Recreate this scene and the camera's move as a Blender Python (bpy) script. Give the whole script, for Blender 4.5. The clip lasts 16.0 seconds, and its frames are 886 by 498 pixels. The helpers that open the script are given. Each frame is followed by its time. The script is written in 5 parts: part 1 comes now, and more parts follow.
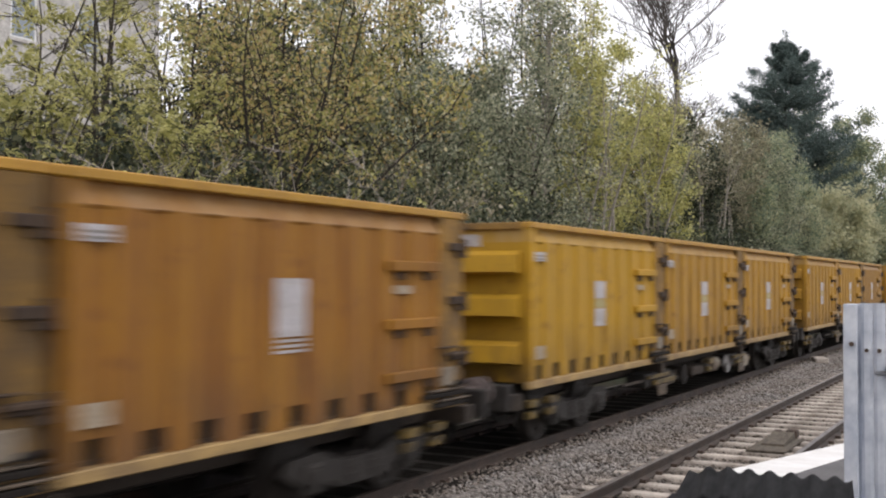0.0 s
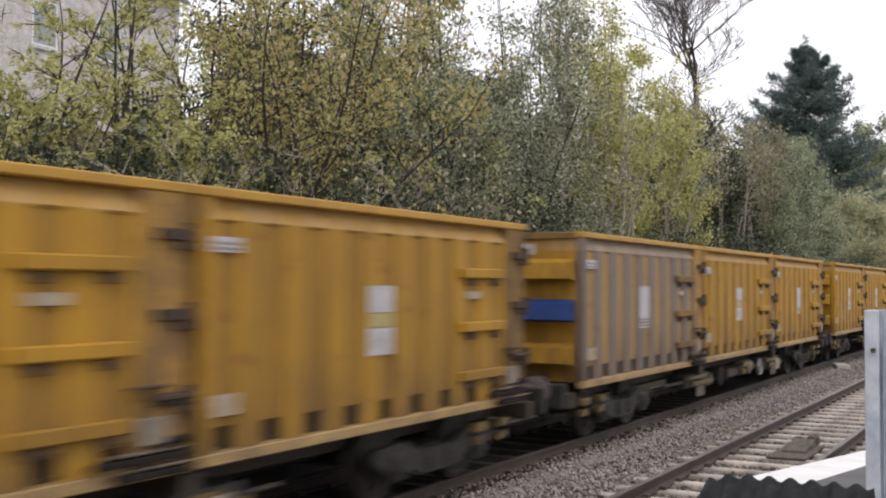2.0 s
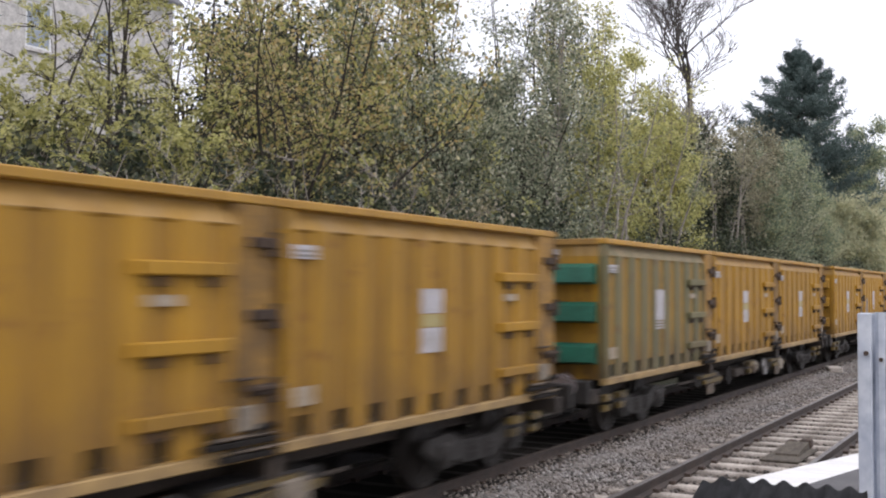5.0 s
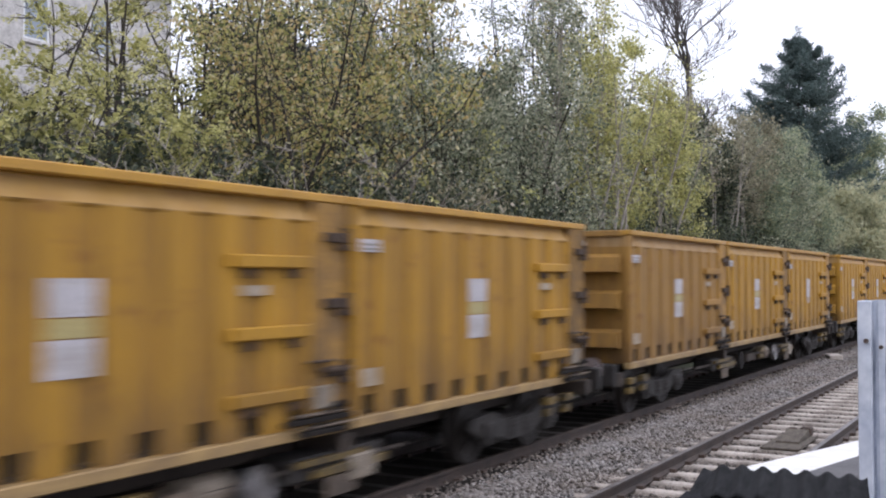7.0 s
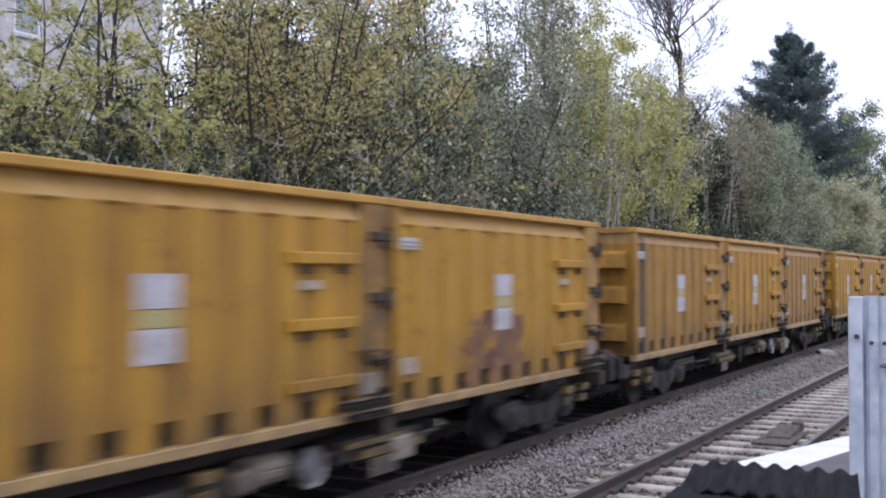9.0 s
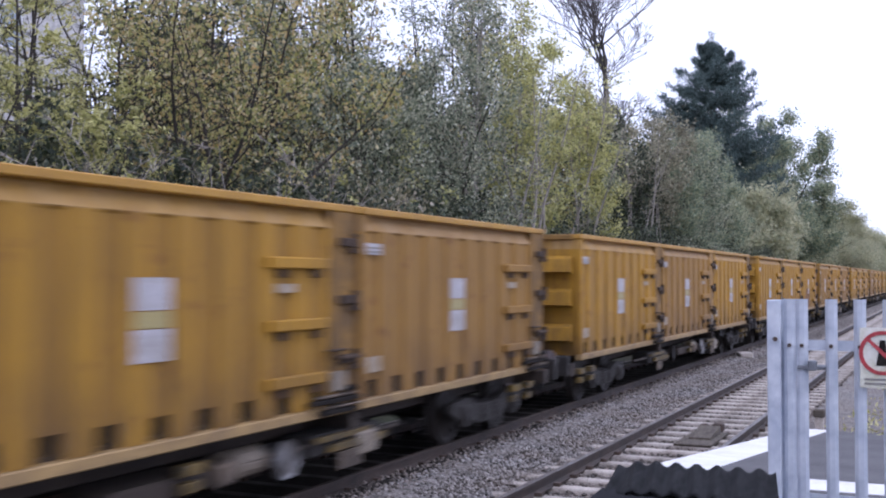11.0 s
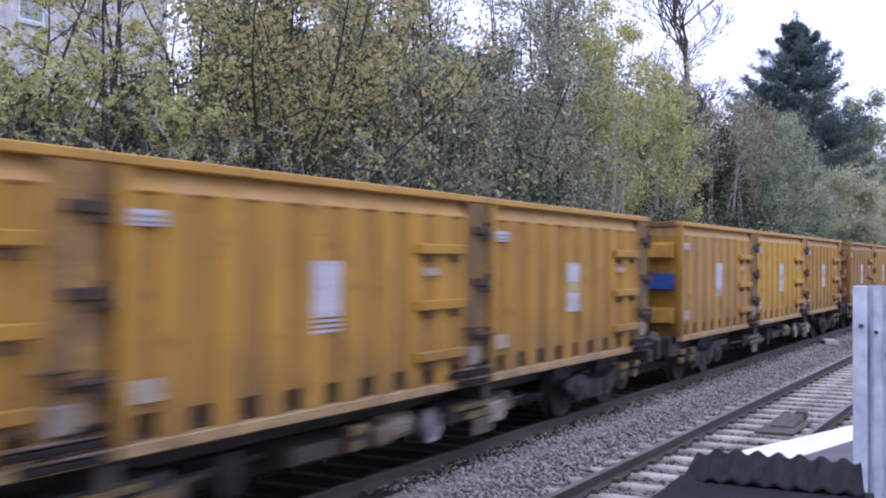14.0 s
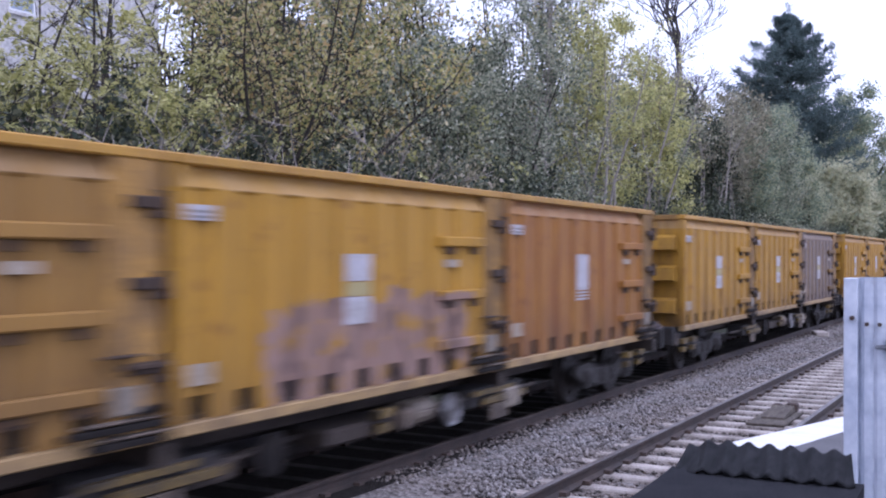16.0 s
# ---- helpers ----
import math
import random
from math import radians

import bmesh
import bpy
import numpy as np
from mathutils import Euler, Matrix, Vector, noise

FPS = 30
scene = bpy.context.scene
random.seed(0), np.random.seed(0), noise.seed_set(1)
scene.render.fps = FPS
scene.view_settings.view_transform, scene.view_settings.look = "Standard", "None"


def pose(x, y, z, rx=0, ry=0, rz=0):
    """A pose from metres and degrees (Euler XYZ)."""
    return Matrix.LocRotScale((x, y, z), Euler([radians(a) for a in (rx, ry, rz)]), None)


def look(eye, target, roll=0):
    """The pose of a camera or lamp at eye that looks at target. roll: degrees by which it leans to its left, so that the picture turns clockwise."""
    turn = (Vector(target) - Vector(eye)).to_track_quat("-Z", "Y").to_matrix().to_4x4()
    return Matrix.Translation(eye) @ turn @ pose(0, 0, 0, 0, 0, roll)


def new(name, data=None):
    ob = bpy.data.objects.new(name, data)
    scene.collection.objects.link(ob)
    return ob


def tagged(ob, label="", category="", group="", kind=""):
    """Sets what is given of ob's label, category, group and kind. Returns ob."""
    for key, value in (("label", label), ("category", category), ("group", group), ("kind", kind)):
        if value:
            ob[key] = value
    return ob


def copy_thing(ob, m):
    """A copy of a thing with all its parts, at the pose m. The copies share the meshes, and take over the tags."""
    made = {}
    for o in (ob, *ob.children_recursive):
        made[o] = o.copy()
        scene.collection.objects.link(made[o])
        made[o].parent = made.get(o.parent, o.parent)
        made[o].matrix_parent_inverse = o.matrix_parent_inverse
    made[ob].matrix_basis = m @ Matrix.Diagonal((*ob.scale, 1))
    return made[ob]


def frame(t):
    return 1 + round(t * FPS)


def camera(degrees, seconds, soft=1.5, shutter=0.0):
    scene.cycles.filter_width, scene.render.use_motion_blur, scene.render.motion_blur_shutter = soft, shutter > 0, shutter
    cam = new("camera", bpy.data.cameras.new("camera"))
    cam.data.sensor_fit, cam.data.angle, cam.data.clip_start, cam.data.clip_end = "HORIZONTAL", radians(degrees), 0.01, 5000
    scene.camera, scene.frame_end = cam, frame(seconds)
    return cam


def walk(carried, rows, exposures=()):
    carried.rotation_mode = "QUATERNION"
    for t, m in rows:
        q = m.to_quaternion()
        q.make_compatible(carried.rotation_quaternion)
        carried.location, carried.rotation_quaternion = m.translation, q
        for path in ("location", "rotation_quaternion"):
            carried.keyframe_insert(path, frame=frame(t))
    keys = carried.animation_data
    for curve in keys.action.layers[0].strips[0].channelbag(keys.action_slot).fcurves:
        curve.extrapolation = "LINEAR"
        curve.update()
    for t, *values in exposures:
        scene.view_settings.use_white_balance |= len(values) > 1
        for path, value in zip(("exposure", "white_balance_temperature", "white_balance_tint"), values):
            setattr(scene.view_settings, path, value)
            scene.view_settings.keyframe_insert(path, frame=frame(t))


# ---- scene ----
cam = camera(44.74, 16.0, soft=2.0, shutter=0.40)
EYE = (0.0, 0.0, 2.337)
walk(cam, [
    (0.0, pose(*EYE, 91.720, -0.203, -61.308)),
    (0.5, pose(*EYE, 91.912, -0.213, -60.763)),
    (1.0, pose(*EYE, 92.005, -0.206, -60.717)),
    (1.5, pose(*EYE, 91.965, -0.176, -60.331)),
    (2.0, pose(*EYE, 92.026, -0.217, -60.325)),
    (2.5, pose(*EYE, 92.442, -0.313, -61.594)),
    (3.0, pose(*EYE, 92.364, -0.247, -62.023)),
    (3.5, pose(*EYE, 92.469, -0.278, -61.607)),
    (4.0, pose(*EYE, 92.431, -0.275, -61.094)),
    (4.5, pose(*EYE, 92.422, -0.217, -60.593)),
    (5.0, pose(*EYE, 92.180, -0.246, -60.652)),
    (7.5, pose(*EYE, 91.566, 0.055, -60.636)),
    (8.0, pose(*EYE, 91.527, -0.013, -60.670)),
    (8.5, pose(*EYE, 91.483, 0.060, -60.755)),
    (9.0, pose(*EYE, 91.396, -0.008, -61.069)),
    (9.5, pose(*EYE, 91.469, -0.180, -63.400)),
    (9.7, pose(*EYE, 91.627, -0.055, -65.031)),
    (11.8, pose(*EYE, 91.518, 0.138, -64.674)),
    (12.0, pose(*EYE, 91.405, 0.089, -63.697)),
    (12.5, pose(*EYE, 91.133, -0.207, -61.630)),
    (13.0, pose(*EYE, 90.968, -0.173, -60.513)),
    (13.5, pose(*EYE, 90.856, -0.225, -60.379)),
    (14.0, pose(*EYE, 90.776, -0.155, -60.843)),
    (14.5, pose(*EYE, 90.701, -0.120, -61.228)),
    (15.0, pose(*EYE, 90.582, -0.217, -61.599)),
    (15.5, pose(*EYE, 90.483, -0.195, -61.715)),
    (16.0, pose(*EYE, 90.345, -0.182, -61.255)),
], [(0.0, 0.15, 6600, 13), (5.0, 0.23, 6260, 15), (7.5, 0.29, 5830, 17), (9.5, 0.22, 5500, 20), (12.0, 0.20, 5300, 26), (14.5, 0.33, 5160, 28), (16.0, 0.34, 5150, 29)])

# ---- light ----
world = bpy.data.worlds.new("overcast_sky")
scene.world = world
world.use_nodes = True
wn, wl = world.node_tree.nodes, world.node_tree.links
sky = wn.new("ShaderNodeTexSky")
sky.sky_type, sky.sun_disc = "NISHITA", False
sky.sun_elevation, sky.sun_rotation = radians(56), radians(200)
sky.dust_density = 6.0
haze = wn.new("ShaderNodeMix")
haze.data_type = "RGBA"
haze.inputs["Factor"].default_value = 0.93
haze.inputs["B"].default_value = (9.6, 9.75, 10.2, 1)
wl.new(sky.outputs["Color"], haze.inputs["A"])
wl.new(haze.outputs["Result"], wn["Background"].inputs["Color"])
wn["Background"].inputs["Strength"].default_value = 0.115
sun = new("sun", bpy.data.lights.new("sun", "SUN"))
sun.data.energy, sun.data.angle, sun.data.color = 0.8, radians(30), (1.0, 0.96, 0.9)
sun.matrix_world = look((-8, -14, 24), (0, 0, 0))

# ---- plan ----
GAUGE_HALF = 0.7525          # centre line to rail head centre
NEAR_Y, FAR_Y = 3.61, 7.23   # centre lines of the two tracks
SPEED, HEAD, PITCH, BOX = 20.985, -6.737, 20.537, 6.21
PLATFORM_Z = 0.9
# seconds, and metres by which the train runs ahead of its mean speed
DRIFT = [(0, -0.31), (0.5, -0.35), (1, 0.08), (1.5, 0.09), (2, 0.0), (2.5, 0.08), (3, 0.42), (3.5, 0.5), (4, 0.36), (4.5, -0.45), (5, -0.17), (7.5, 0.03), (8, 0.1),
         (8.5, -0.04), (9, 0.08), (9.5, 0.0), (12, 0.22), (12.5, 0.28), (13, 0.3), (13.5, 0.17), (14, 0.05), (14.5, 0.03), (15, 0.08), (15.5, -0.12), (16, -0.16)]
BOX_H, SILL_Z = 2.32, 0.84     # container height, and its foot above the rails


# ---- mesh helpers ----
class Geo:
    """Gathers vertices, faces and material slots of one mesh."""

    def __init__(self):
        self.v, self.f, self.m = [], [], []

    def box(self, x0, x1, y0, y1, z0, z1, m=0, bevel=0.0):
        b = min(bevel, (x1 - x0) / 3, (y1 - y0) / 3, (z1 - z0) / 3)
        n = len(self.v)
        if b <= 0:
            self.v += [(x, y, z) for z in (z0, z1) for y in (y0, y1) for x in (x0, x1)]
            fs = [(0, 2, 3, 1), (4, 5, 7, 6), (0, 1, 5, 4), (2, 6, 7, 3), (0, 4, 6, 2), (1, 3, 7, 5)]
        else:
            self.v += [(x, y, z) for zi in (0, 1) for yi in (0, 1) for xi in (0, 1) for x, y, z in (
                ((x1 if xi else x0), (y1 - b if yi else y0 + b), (z1 - b if zi else z0 + b)),
                ((x1 - b if xi else x0 + b), (y1 if yi else y0), (z1 - b if zi else z0 + b)),
                ((x1 - b if xi else x0 + b), (y1 - b if yi else y0 + b), (z1 if zi else z0)))]
            c = lambda xi, yi, zi, a: (zi * 4 + yi * 2 + xi) * 3 + a
            fs = []
            for s in (0, 1):
                fs.append([c(s, 0, 0, 0), c(s, 1, 0, 0), c(s, 1, 1, 0), c(s, 0, 1, 0)][::1 if s else -1])
                fs.append([c(0, s, 0, 1), c(1, s, 0, 1), c(1, s, 1, 1), c(0, s, 1, 1)][::-1 if s else 1])
                fs.append([c(0, 0, s, 2), c(1, 0, s, 2), c(1, 1, s, 2), c(0, 1, s, 2)][::1 if s else -1])
            for p in (0, 1):
                for q in (0, 1):
                    fs.append([c(p, q, 0, 0), c(p, q, 1, 0), c(p, q, 1, 1), c(p, q, 0, 1)][::1 if p != q else -1])
                    fs.append([c(p, 0, q, 0), c(p, 1, q, 0), c(p, 1, q, 2), c(p, 0, q, 2)][::-1 if p != q else 1])
                    fs.append([c(0, p, q, 1), c(1, p, q, 1), c(1, p, q, 2), c(0, p, q, 2)][::1 if p != q else -1])
                    for r in (0, 1):
                        fs.append([c(p, q, r, 0), c(p, q, r, 1), c(p, q, r, 2)][::1 if (p + q + r) % 2 else -1])
        self.f += [[n + i for i in f] for f in fs]
        self.m += [m] * len(fs)
        return self

    def loft(self, rings, m=0, closed=True, caps=True):
        """A skin over rings of equal length."""
        n, k = len(self.v), len(rings[0])
        for r in rings:
            self.v += [tuple(p) for p in r]
        for i in range(len(rings) - 1):
            for j in range(k if closed else k - 1):
                a, b = n + i * k + j, n + i * k + (j + 1) % k
                self.f.append([a, b, b + k, a + k])
                self.m.append(m)
        if caps and closed:
            self.f += [list(range(n + k - 1, n - 1, -1)), list(range(n + (len(rings) - 1) * k, n + len(rings) * k))]
            self.m += [m, m]
        return self

    def tube(self, a, b, r0, r1=None, sides=8, m=0):
        a, b = Vector(a), Vector(b)
        r1 = r0 if r1 is None else r1
        d = (b - a).normalized()
        u = d.cross(Vector((0, 0, 1)) if abs(d.z) < 0.9 else Vector((1, 0, 0))).normalized()
        w = d.cross(u)
        ring = lambda c, r: [c + (u * math.cos(t) + w * math.sin(t)) * r for t in (i * math.tau / sides for i in range(sides))]
        return self.loft([ring(a, r0), ring(b, r1)], m)

    def disc_y(self, cx, cz, profile, sides=20, m=0):
        """A body turned about a line along y: profile of (y, radius)."""
        return self.loft([[(cx + r * math.cos(t), y, cz + r * math.sin(t)) for t in (i * math.tau / sides for i in range(sides))]
                          for y, r in profile], m)

    def mesh(self, name, mats, smooth=False):
        me = bpy.data.meshes.new(name)
        me.from_pydata([tuple(p) for p in self.v], [], self.f)
        for mat in mats:
            me.materials.append(mat)
        me.polygons.foreach_set("material_index", self.m)
        if smooth:
            me.polygons.foreach_set("use_smooth", [True] * len(self.f))
        bm = bmesh.new()
        bm.from_mesh(me)
        bmesh.ops.recalc_face_normals(bm, faces=bm.faces)
        bm.to_mesh(me)
        bm.free()
        me.update()
        return me


def part(name, geo, mats, parent=None, label="", smooth=False):
    mats = mats if isinstance(mats, (list, tuple)) else [mats]
    ob = new(name, geo.mesh(name, mats, smooth))
    ob.parent = parent
    if label:
        tagged(ob, label)
    return ob


def array_mesh(name, verts, faces, mats, midx=None, smooth=False):
    """A mesh from numpy arrays of vertices and of faces with one count of corners."""
    me = bpy.data.meshes.new(name)
    nf, k = faces.shape
    me.vertices.add(len(verts))
    me.vertices.foreach_set("co", verts.astype(np.float32).ravel())
    me.loops.add(nf * k)
    me.loops.foreach_set("vertex_index", faces.astype(np.int32).ravel())
    me.polygons.add(nf)
    me.polygons.foreach_set("loop_start", np.arange(0, nf * k, k, dtype=np.int32))
    for mat in mats:
        me.materials.append(mat)
    if midx is not None:
        me.polygons.foreach_set("material_index", midx.astype(np.int32))
    if smooth:
        me.polygons.foreach_set("use_smooth", np.ones(nf, dtype=bool))
    me.update(calc_edges=True)
    me.validate()
    return me


# ---- materials ----
def material(name, rough=0.8, metal=0.0):
    mat = bpy.data.materials.new(name)
    mat.use_nodes = True
    nt = mat.node_tree
    bsdf = nt.nodes["Principled BSDF"]
    bsdf.inputs["Roughness"].default_value, bsdf.inputs["Metallic"].default_value = rough, metal
    return mat, nt, bsdf


def coords(nt, scale=(1, 1, 1), space="Object"):
    tc, mp = nt.nodes.new("ShaderNodeTexCoord"), nt.nodes.new("ShaderNodeMapping")
    mp.inputs["Scale"].default_value = scale
    nt.links.new(tc.outputs[space], mp.inputs["Vector"])
    return mp.outputs["Vector"]


def noise_fac(nt, vec, scale, detail=5, lo=0.35, hi=0.65, rough=0.6):
    n, r = nt.nodes.new("ShaderNodeTexNoise"), nt.nodes.new("ShaderNodeMapRange")
    n.inputs["Scale"].default_value, n.inputs["Detail"].default_value, n.inputs["Roughness"].default_value = scale, detail, rough
    r.inputs["From Min"].default_value, r.inputs["From Max"].default_value = lo, hi
    nt.links.new(vec, n.inputs["Vector"])
    nt.links.new(n.outputs["Fac"], r.inputs["Value"])
    return r.outputs["Result"]


def mix(nt, fac, a, b, mode="MIX"):
    m = nt.nodes.new("ShaderNodeMix")
    m.data_type, m.blend_type = "RGBA", mode
    for key, value in (("Factor", fac), ("A", a), ("B", b)):
        if isinstance(value, (tuple, list)):
            m.inputs[key].default_value = (*value, 1) if len(value) == 3 else value
        elif isinstance(value, (int, float)):
            m.inputs[key].default_value = value
        else:
            nt.links.new(value, m.inputs[key])
    return m.outputs["Result"]


def maths(nt, op, a, b=0.0):
    m = nt.nodes.new("ShaderNodeMath")
    m.operation = op
    for i, value in enumerate((a, b)):
        if isinstance(value, (int, float)):
            m.inputs[i].default_value = value
        else:
            nt.links.new(value, m.inputs[i])
    return m.outputs[0]


def bump(nt, bsdf, fac, strength=0.3, dist=0.01):
    b = nt.nodes.new("ShaderNodeBump")
    b.inputs["Strength"].default_value, b.inputs["Distance"].default_value = strength, dist
    nt.links.new(fac, b.inputs["Height"])
    nt.links.new(b.outputs["Normal"], bsdf.inputs["Normal"])


def rough_surface(name, a, b, scale=8.0, fine=60.0, rough=0.85, metal=0.0, relief=0.3, stretch=(1, 1, 1), dist=0.01, vary=0.0):
    """Two colours mixed by a coarse noise, a fine grain over them, and relief."""
    mat, nt, bsdf = material(name, rough, metal)
    vec = coords(nt, stretch)
    coarse, grain = noise_fac(nt, vec, scale), noise_fac(nt, vec, fine, 3, 0.2, 0.8)
    col = mix(nt, coarse, a, b)
    col = mix(nt, 0.35, col, grain, "OVERLAY")
    if vary:
        oi = nt.nodes.new("ShaderNodeObjectInfo")
        val = maths(nt, "ADD", maths(nt, "MULTIPLY", oi.outputs["Random"], 2 * vary), 1 - vary)
        hs = nt.nodes.new("ShaderNodeHueSaturation")
        nt.links.new(val, hs.inputs["Value"])
        nt.links.new(col, hs.inputs["Color"])
        col = hs.outputs["Color"]
    nt.links.new(col, bsdf.inputs["Base Color"])
    bump(nt, bsdf, grain, relief, dist)
    return mat


def box_paint(name, paint, grime, amount=0.5, patch=None, streak=None, streak_top=4.0):
    """Worn container paint: upright dirt runs, rust blooms, a grimy foot; patch: (x, z, half width, half height, colour)."""
    mat, nt, bsdf = material(name, 0.62)
    bsdf.inputs["Specular IOR Level"].default_value = 0.3
    runs = noise_fac(nt, coords(nt, (7, 7, 0.5)), 1.0, 6, 0.42, 0.72)
    blotch = noise_fac(nt, coords(nt), 1.6, 6, 0.45, 0.7)
    fine = noise_fac(nt, coords(nt), 28.0, 4, 0.3, 0.75)
    col = mix(nt, maths(nt, "MULTIPLY", blotch, 0.35), paint, tuple(c * 0.72 for c in paint))
    col = mix(nt, maths(nt, "MULTIPLY", fine, 0.18), col, (0.28, 0.17, 0.06))
    col = mix(nt, maths(nt, "MULTIPLY", runs, amount), col, grime)
    drips = noise_fac(nt, coords(nt, (26, 26, 0.9)), 1.0, 4, 0.56, 0.72)
    col = mix(nt, maths(nt, "MULTIPLY", drips, amount * 0.6), col, tuple(c * 0.45 for c in grime))
    rust = noise_fac(nt, coords(nt, (1, 1, 0.7)), 5.5, 7, 0.60, 0.68)
    col = mix(nt, maths(nt, "MULTIPLY", rust, 0.55), col, (0.13, 0.048, 0.018))
    sep = nt.nodes.new("ShaderNodeSeparateXYZ")
    nt.links.new(coords(nt), sep.inputs[0])
    foot = nt.nodes.new("ShaderNodeMapRange")
    foot.inputs["From Min"].default_value, foot.inputs["From Max"].default_value = 0.95, 0.0
    nt.links.new(sep.outputs["Z"], foot.inputs["Value"])
    low = maths(nt, "MULTIPLY", foot.outputs["Result"], noise_fac(nt, coords(nt, (3, 3, 1)), 1.2, 6, 0.35, 0.6))
    col = mix(nt, maths(nt, "MULTIPLY", low, 0.82), col, (0.085, 0.052, 0.032))
    # pale blotchy tone on the slanted ledge: sky light painted into the colour
    ledge = maths(nt, "MULTIPLY", maths(nt, "GREATER_THAN", sep.outputs["Z"], BOX_H - 0.275), maths(nt, "LESS_THAN", sep.outputs["Z"], BOX_H - 0.10))
    col = mix(nt, maths(nt, "MULTIPLY", maths(nt, "MULTIPLY", ledge, noise_fac(nt, coords(nt, (1, 1, 0.4)), 3.4, 3, 0.3, 0.65)), 0.42), col, (0.42, 0.31, 0.19))
    dx = maths(nt, "ABSOLUTE", maths(nt, "SUBTRACT", sep.outputs["X"], patch[0] if patch else 0))
    wob = maths(nt, "MULTIPLY", noise_fac(nt, coords(nt), 2.5, 4, 0.2, 0.8), 0.5)
    if patch:
        dz = maths(nt, "ABSOLUTE", maths(nt, "SUBTRACT", sep.outputs["Z"], patch[1]))
        inside = maths(nt, "MULTIPLY", maths(nt, "LESS_THAN", maths(nt, "ADD", dx, wob), patch[2] + 0.25),
                       maths(nt, "LESS_THAN", maths(nt, "ADD", dz, wob), patch[3] + 0.25))
        tone = mix(nt, noise_fac(nt, coords(nt, (1, 1, 0.6)), 3.5, 3, 0.4, 0.6), patch[4], tuple(min(1, c * 1.18 + 0.015) for c in patch[4]))
        col = mix(nt, maths(nt, "MULTIPLY", maths(nt, "MULTIPLY", inside, noise_fac(nt, coords(nt, (1, 1, 1.6)), 2.8, 2, 0.30, 0.46)), 0.85), col, tone)
        strokes = noise_fac(nt, coords(nt, (1.4, 1.4, 0.8)), 3.2, 1, 0.56, 0.60)
        col = mix(nt, maths(nt, "MULTIPLY", maths(nt, "MULTIPLY", inside, strokes), 0.6), col, tuple(c * 0.45 for c in patch[4]))
    if streak:
        run = nt.nodes.new("ShaderNodeMapRange")
        run.inputs["From Min"].default_value, run.inputs["From Max"].default_value = 0.22, 0.02
        nt.links.new(maths(nt, "ABSOLUTE", maths(nt, "SUBTRACT", sep.outputs["X"], streak)), run.inputs["Value"])
        below = nt.nodes.new("ShaderNodeMapRange")
        below.inputs["From Min"].default_value, below.inputs["From Max"].default_value = streak_top, streak_top - 0.5
        nt.links.new(sep.outputs["Z"], below.inputs["Value"])
        col = mix(nt, maths(nt, "MULTIPLY", maths(nt, "MULTIPLY", run.outputs["Result"], below.outputs["Result"]), 0.85), col, (0.05, 0.042, 0.036))
    oi = nt.nodes.new("ShaderNodeObjectInfo")
    hs = nt.nodes.new("ShaderNodeHueSaturation")
    nt.links.new(maths(nt, "ADD", maths(nt, "MULTIPLY", oi.outputs["Random"], 0.16), 0.92), hs.inputs["Value"])
    nt.links.new(col, hs.inputs["Color"])
    nt.links.new(hs.outputs["Color"], bsdf.inputs["Base Color"])
    bump(nt, bsdf, fine, 0.15, 0.004)
    return mat


def leaf_material(name, colours, through_light=0.52):
    """Leaves: each one takes a colour of its own from the ramp; some light passes through."""
    mat, nt, bsdf = material(name, 0.55)
    geo, ramp = nt.nodes.new("ShaderNodeNewGeometry"), nt.nodes.new("ShaderNodeValToRGB")
    ramp.color_ramp.elements[0].color, ramp.color_ramp.elements[1].color = (*colours[0], 1), (*colours[-1], 1)
    for i, c in enumerate(colours[1:-1], 1):
        ramp.color_ramp.elements.new(i / (len(colours) - 1)).color = (*c, 1)
    nt.links.new(geo.outputs["Random Per Island"], ramp.inputs["Fac"])
    col = mix(nt, maths(nt, "MULTIPLY", noise_fac(nt, coords(nt), 0.55, 3, 0.35, 0.65), 0.3), ramp.outputs["Color"],
              tuple(c * 0.55 for c in colours[0]))
    tr, add = nt.nodes.new("ShaderNodeBsdfTranslucent"), nt.nodes.new("ShaderNodeMixShader")
    add.inputs[0].default_value = through_light
    nt.links.new(col, tr.inputs["Color"])
    nt.links.new(col, bsdf.inputs["Base Color"])
    nt.links.new(bsdf.outputs[0], add.inputs[1])
    nt.links.new(tr.outputs[0], add.inputs[2])
    nt.links.new(add.outputs[0], nt.nodes["Material Output"].inputs["Surface"])
    return mat


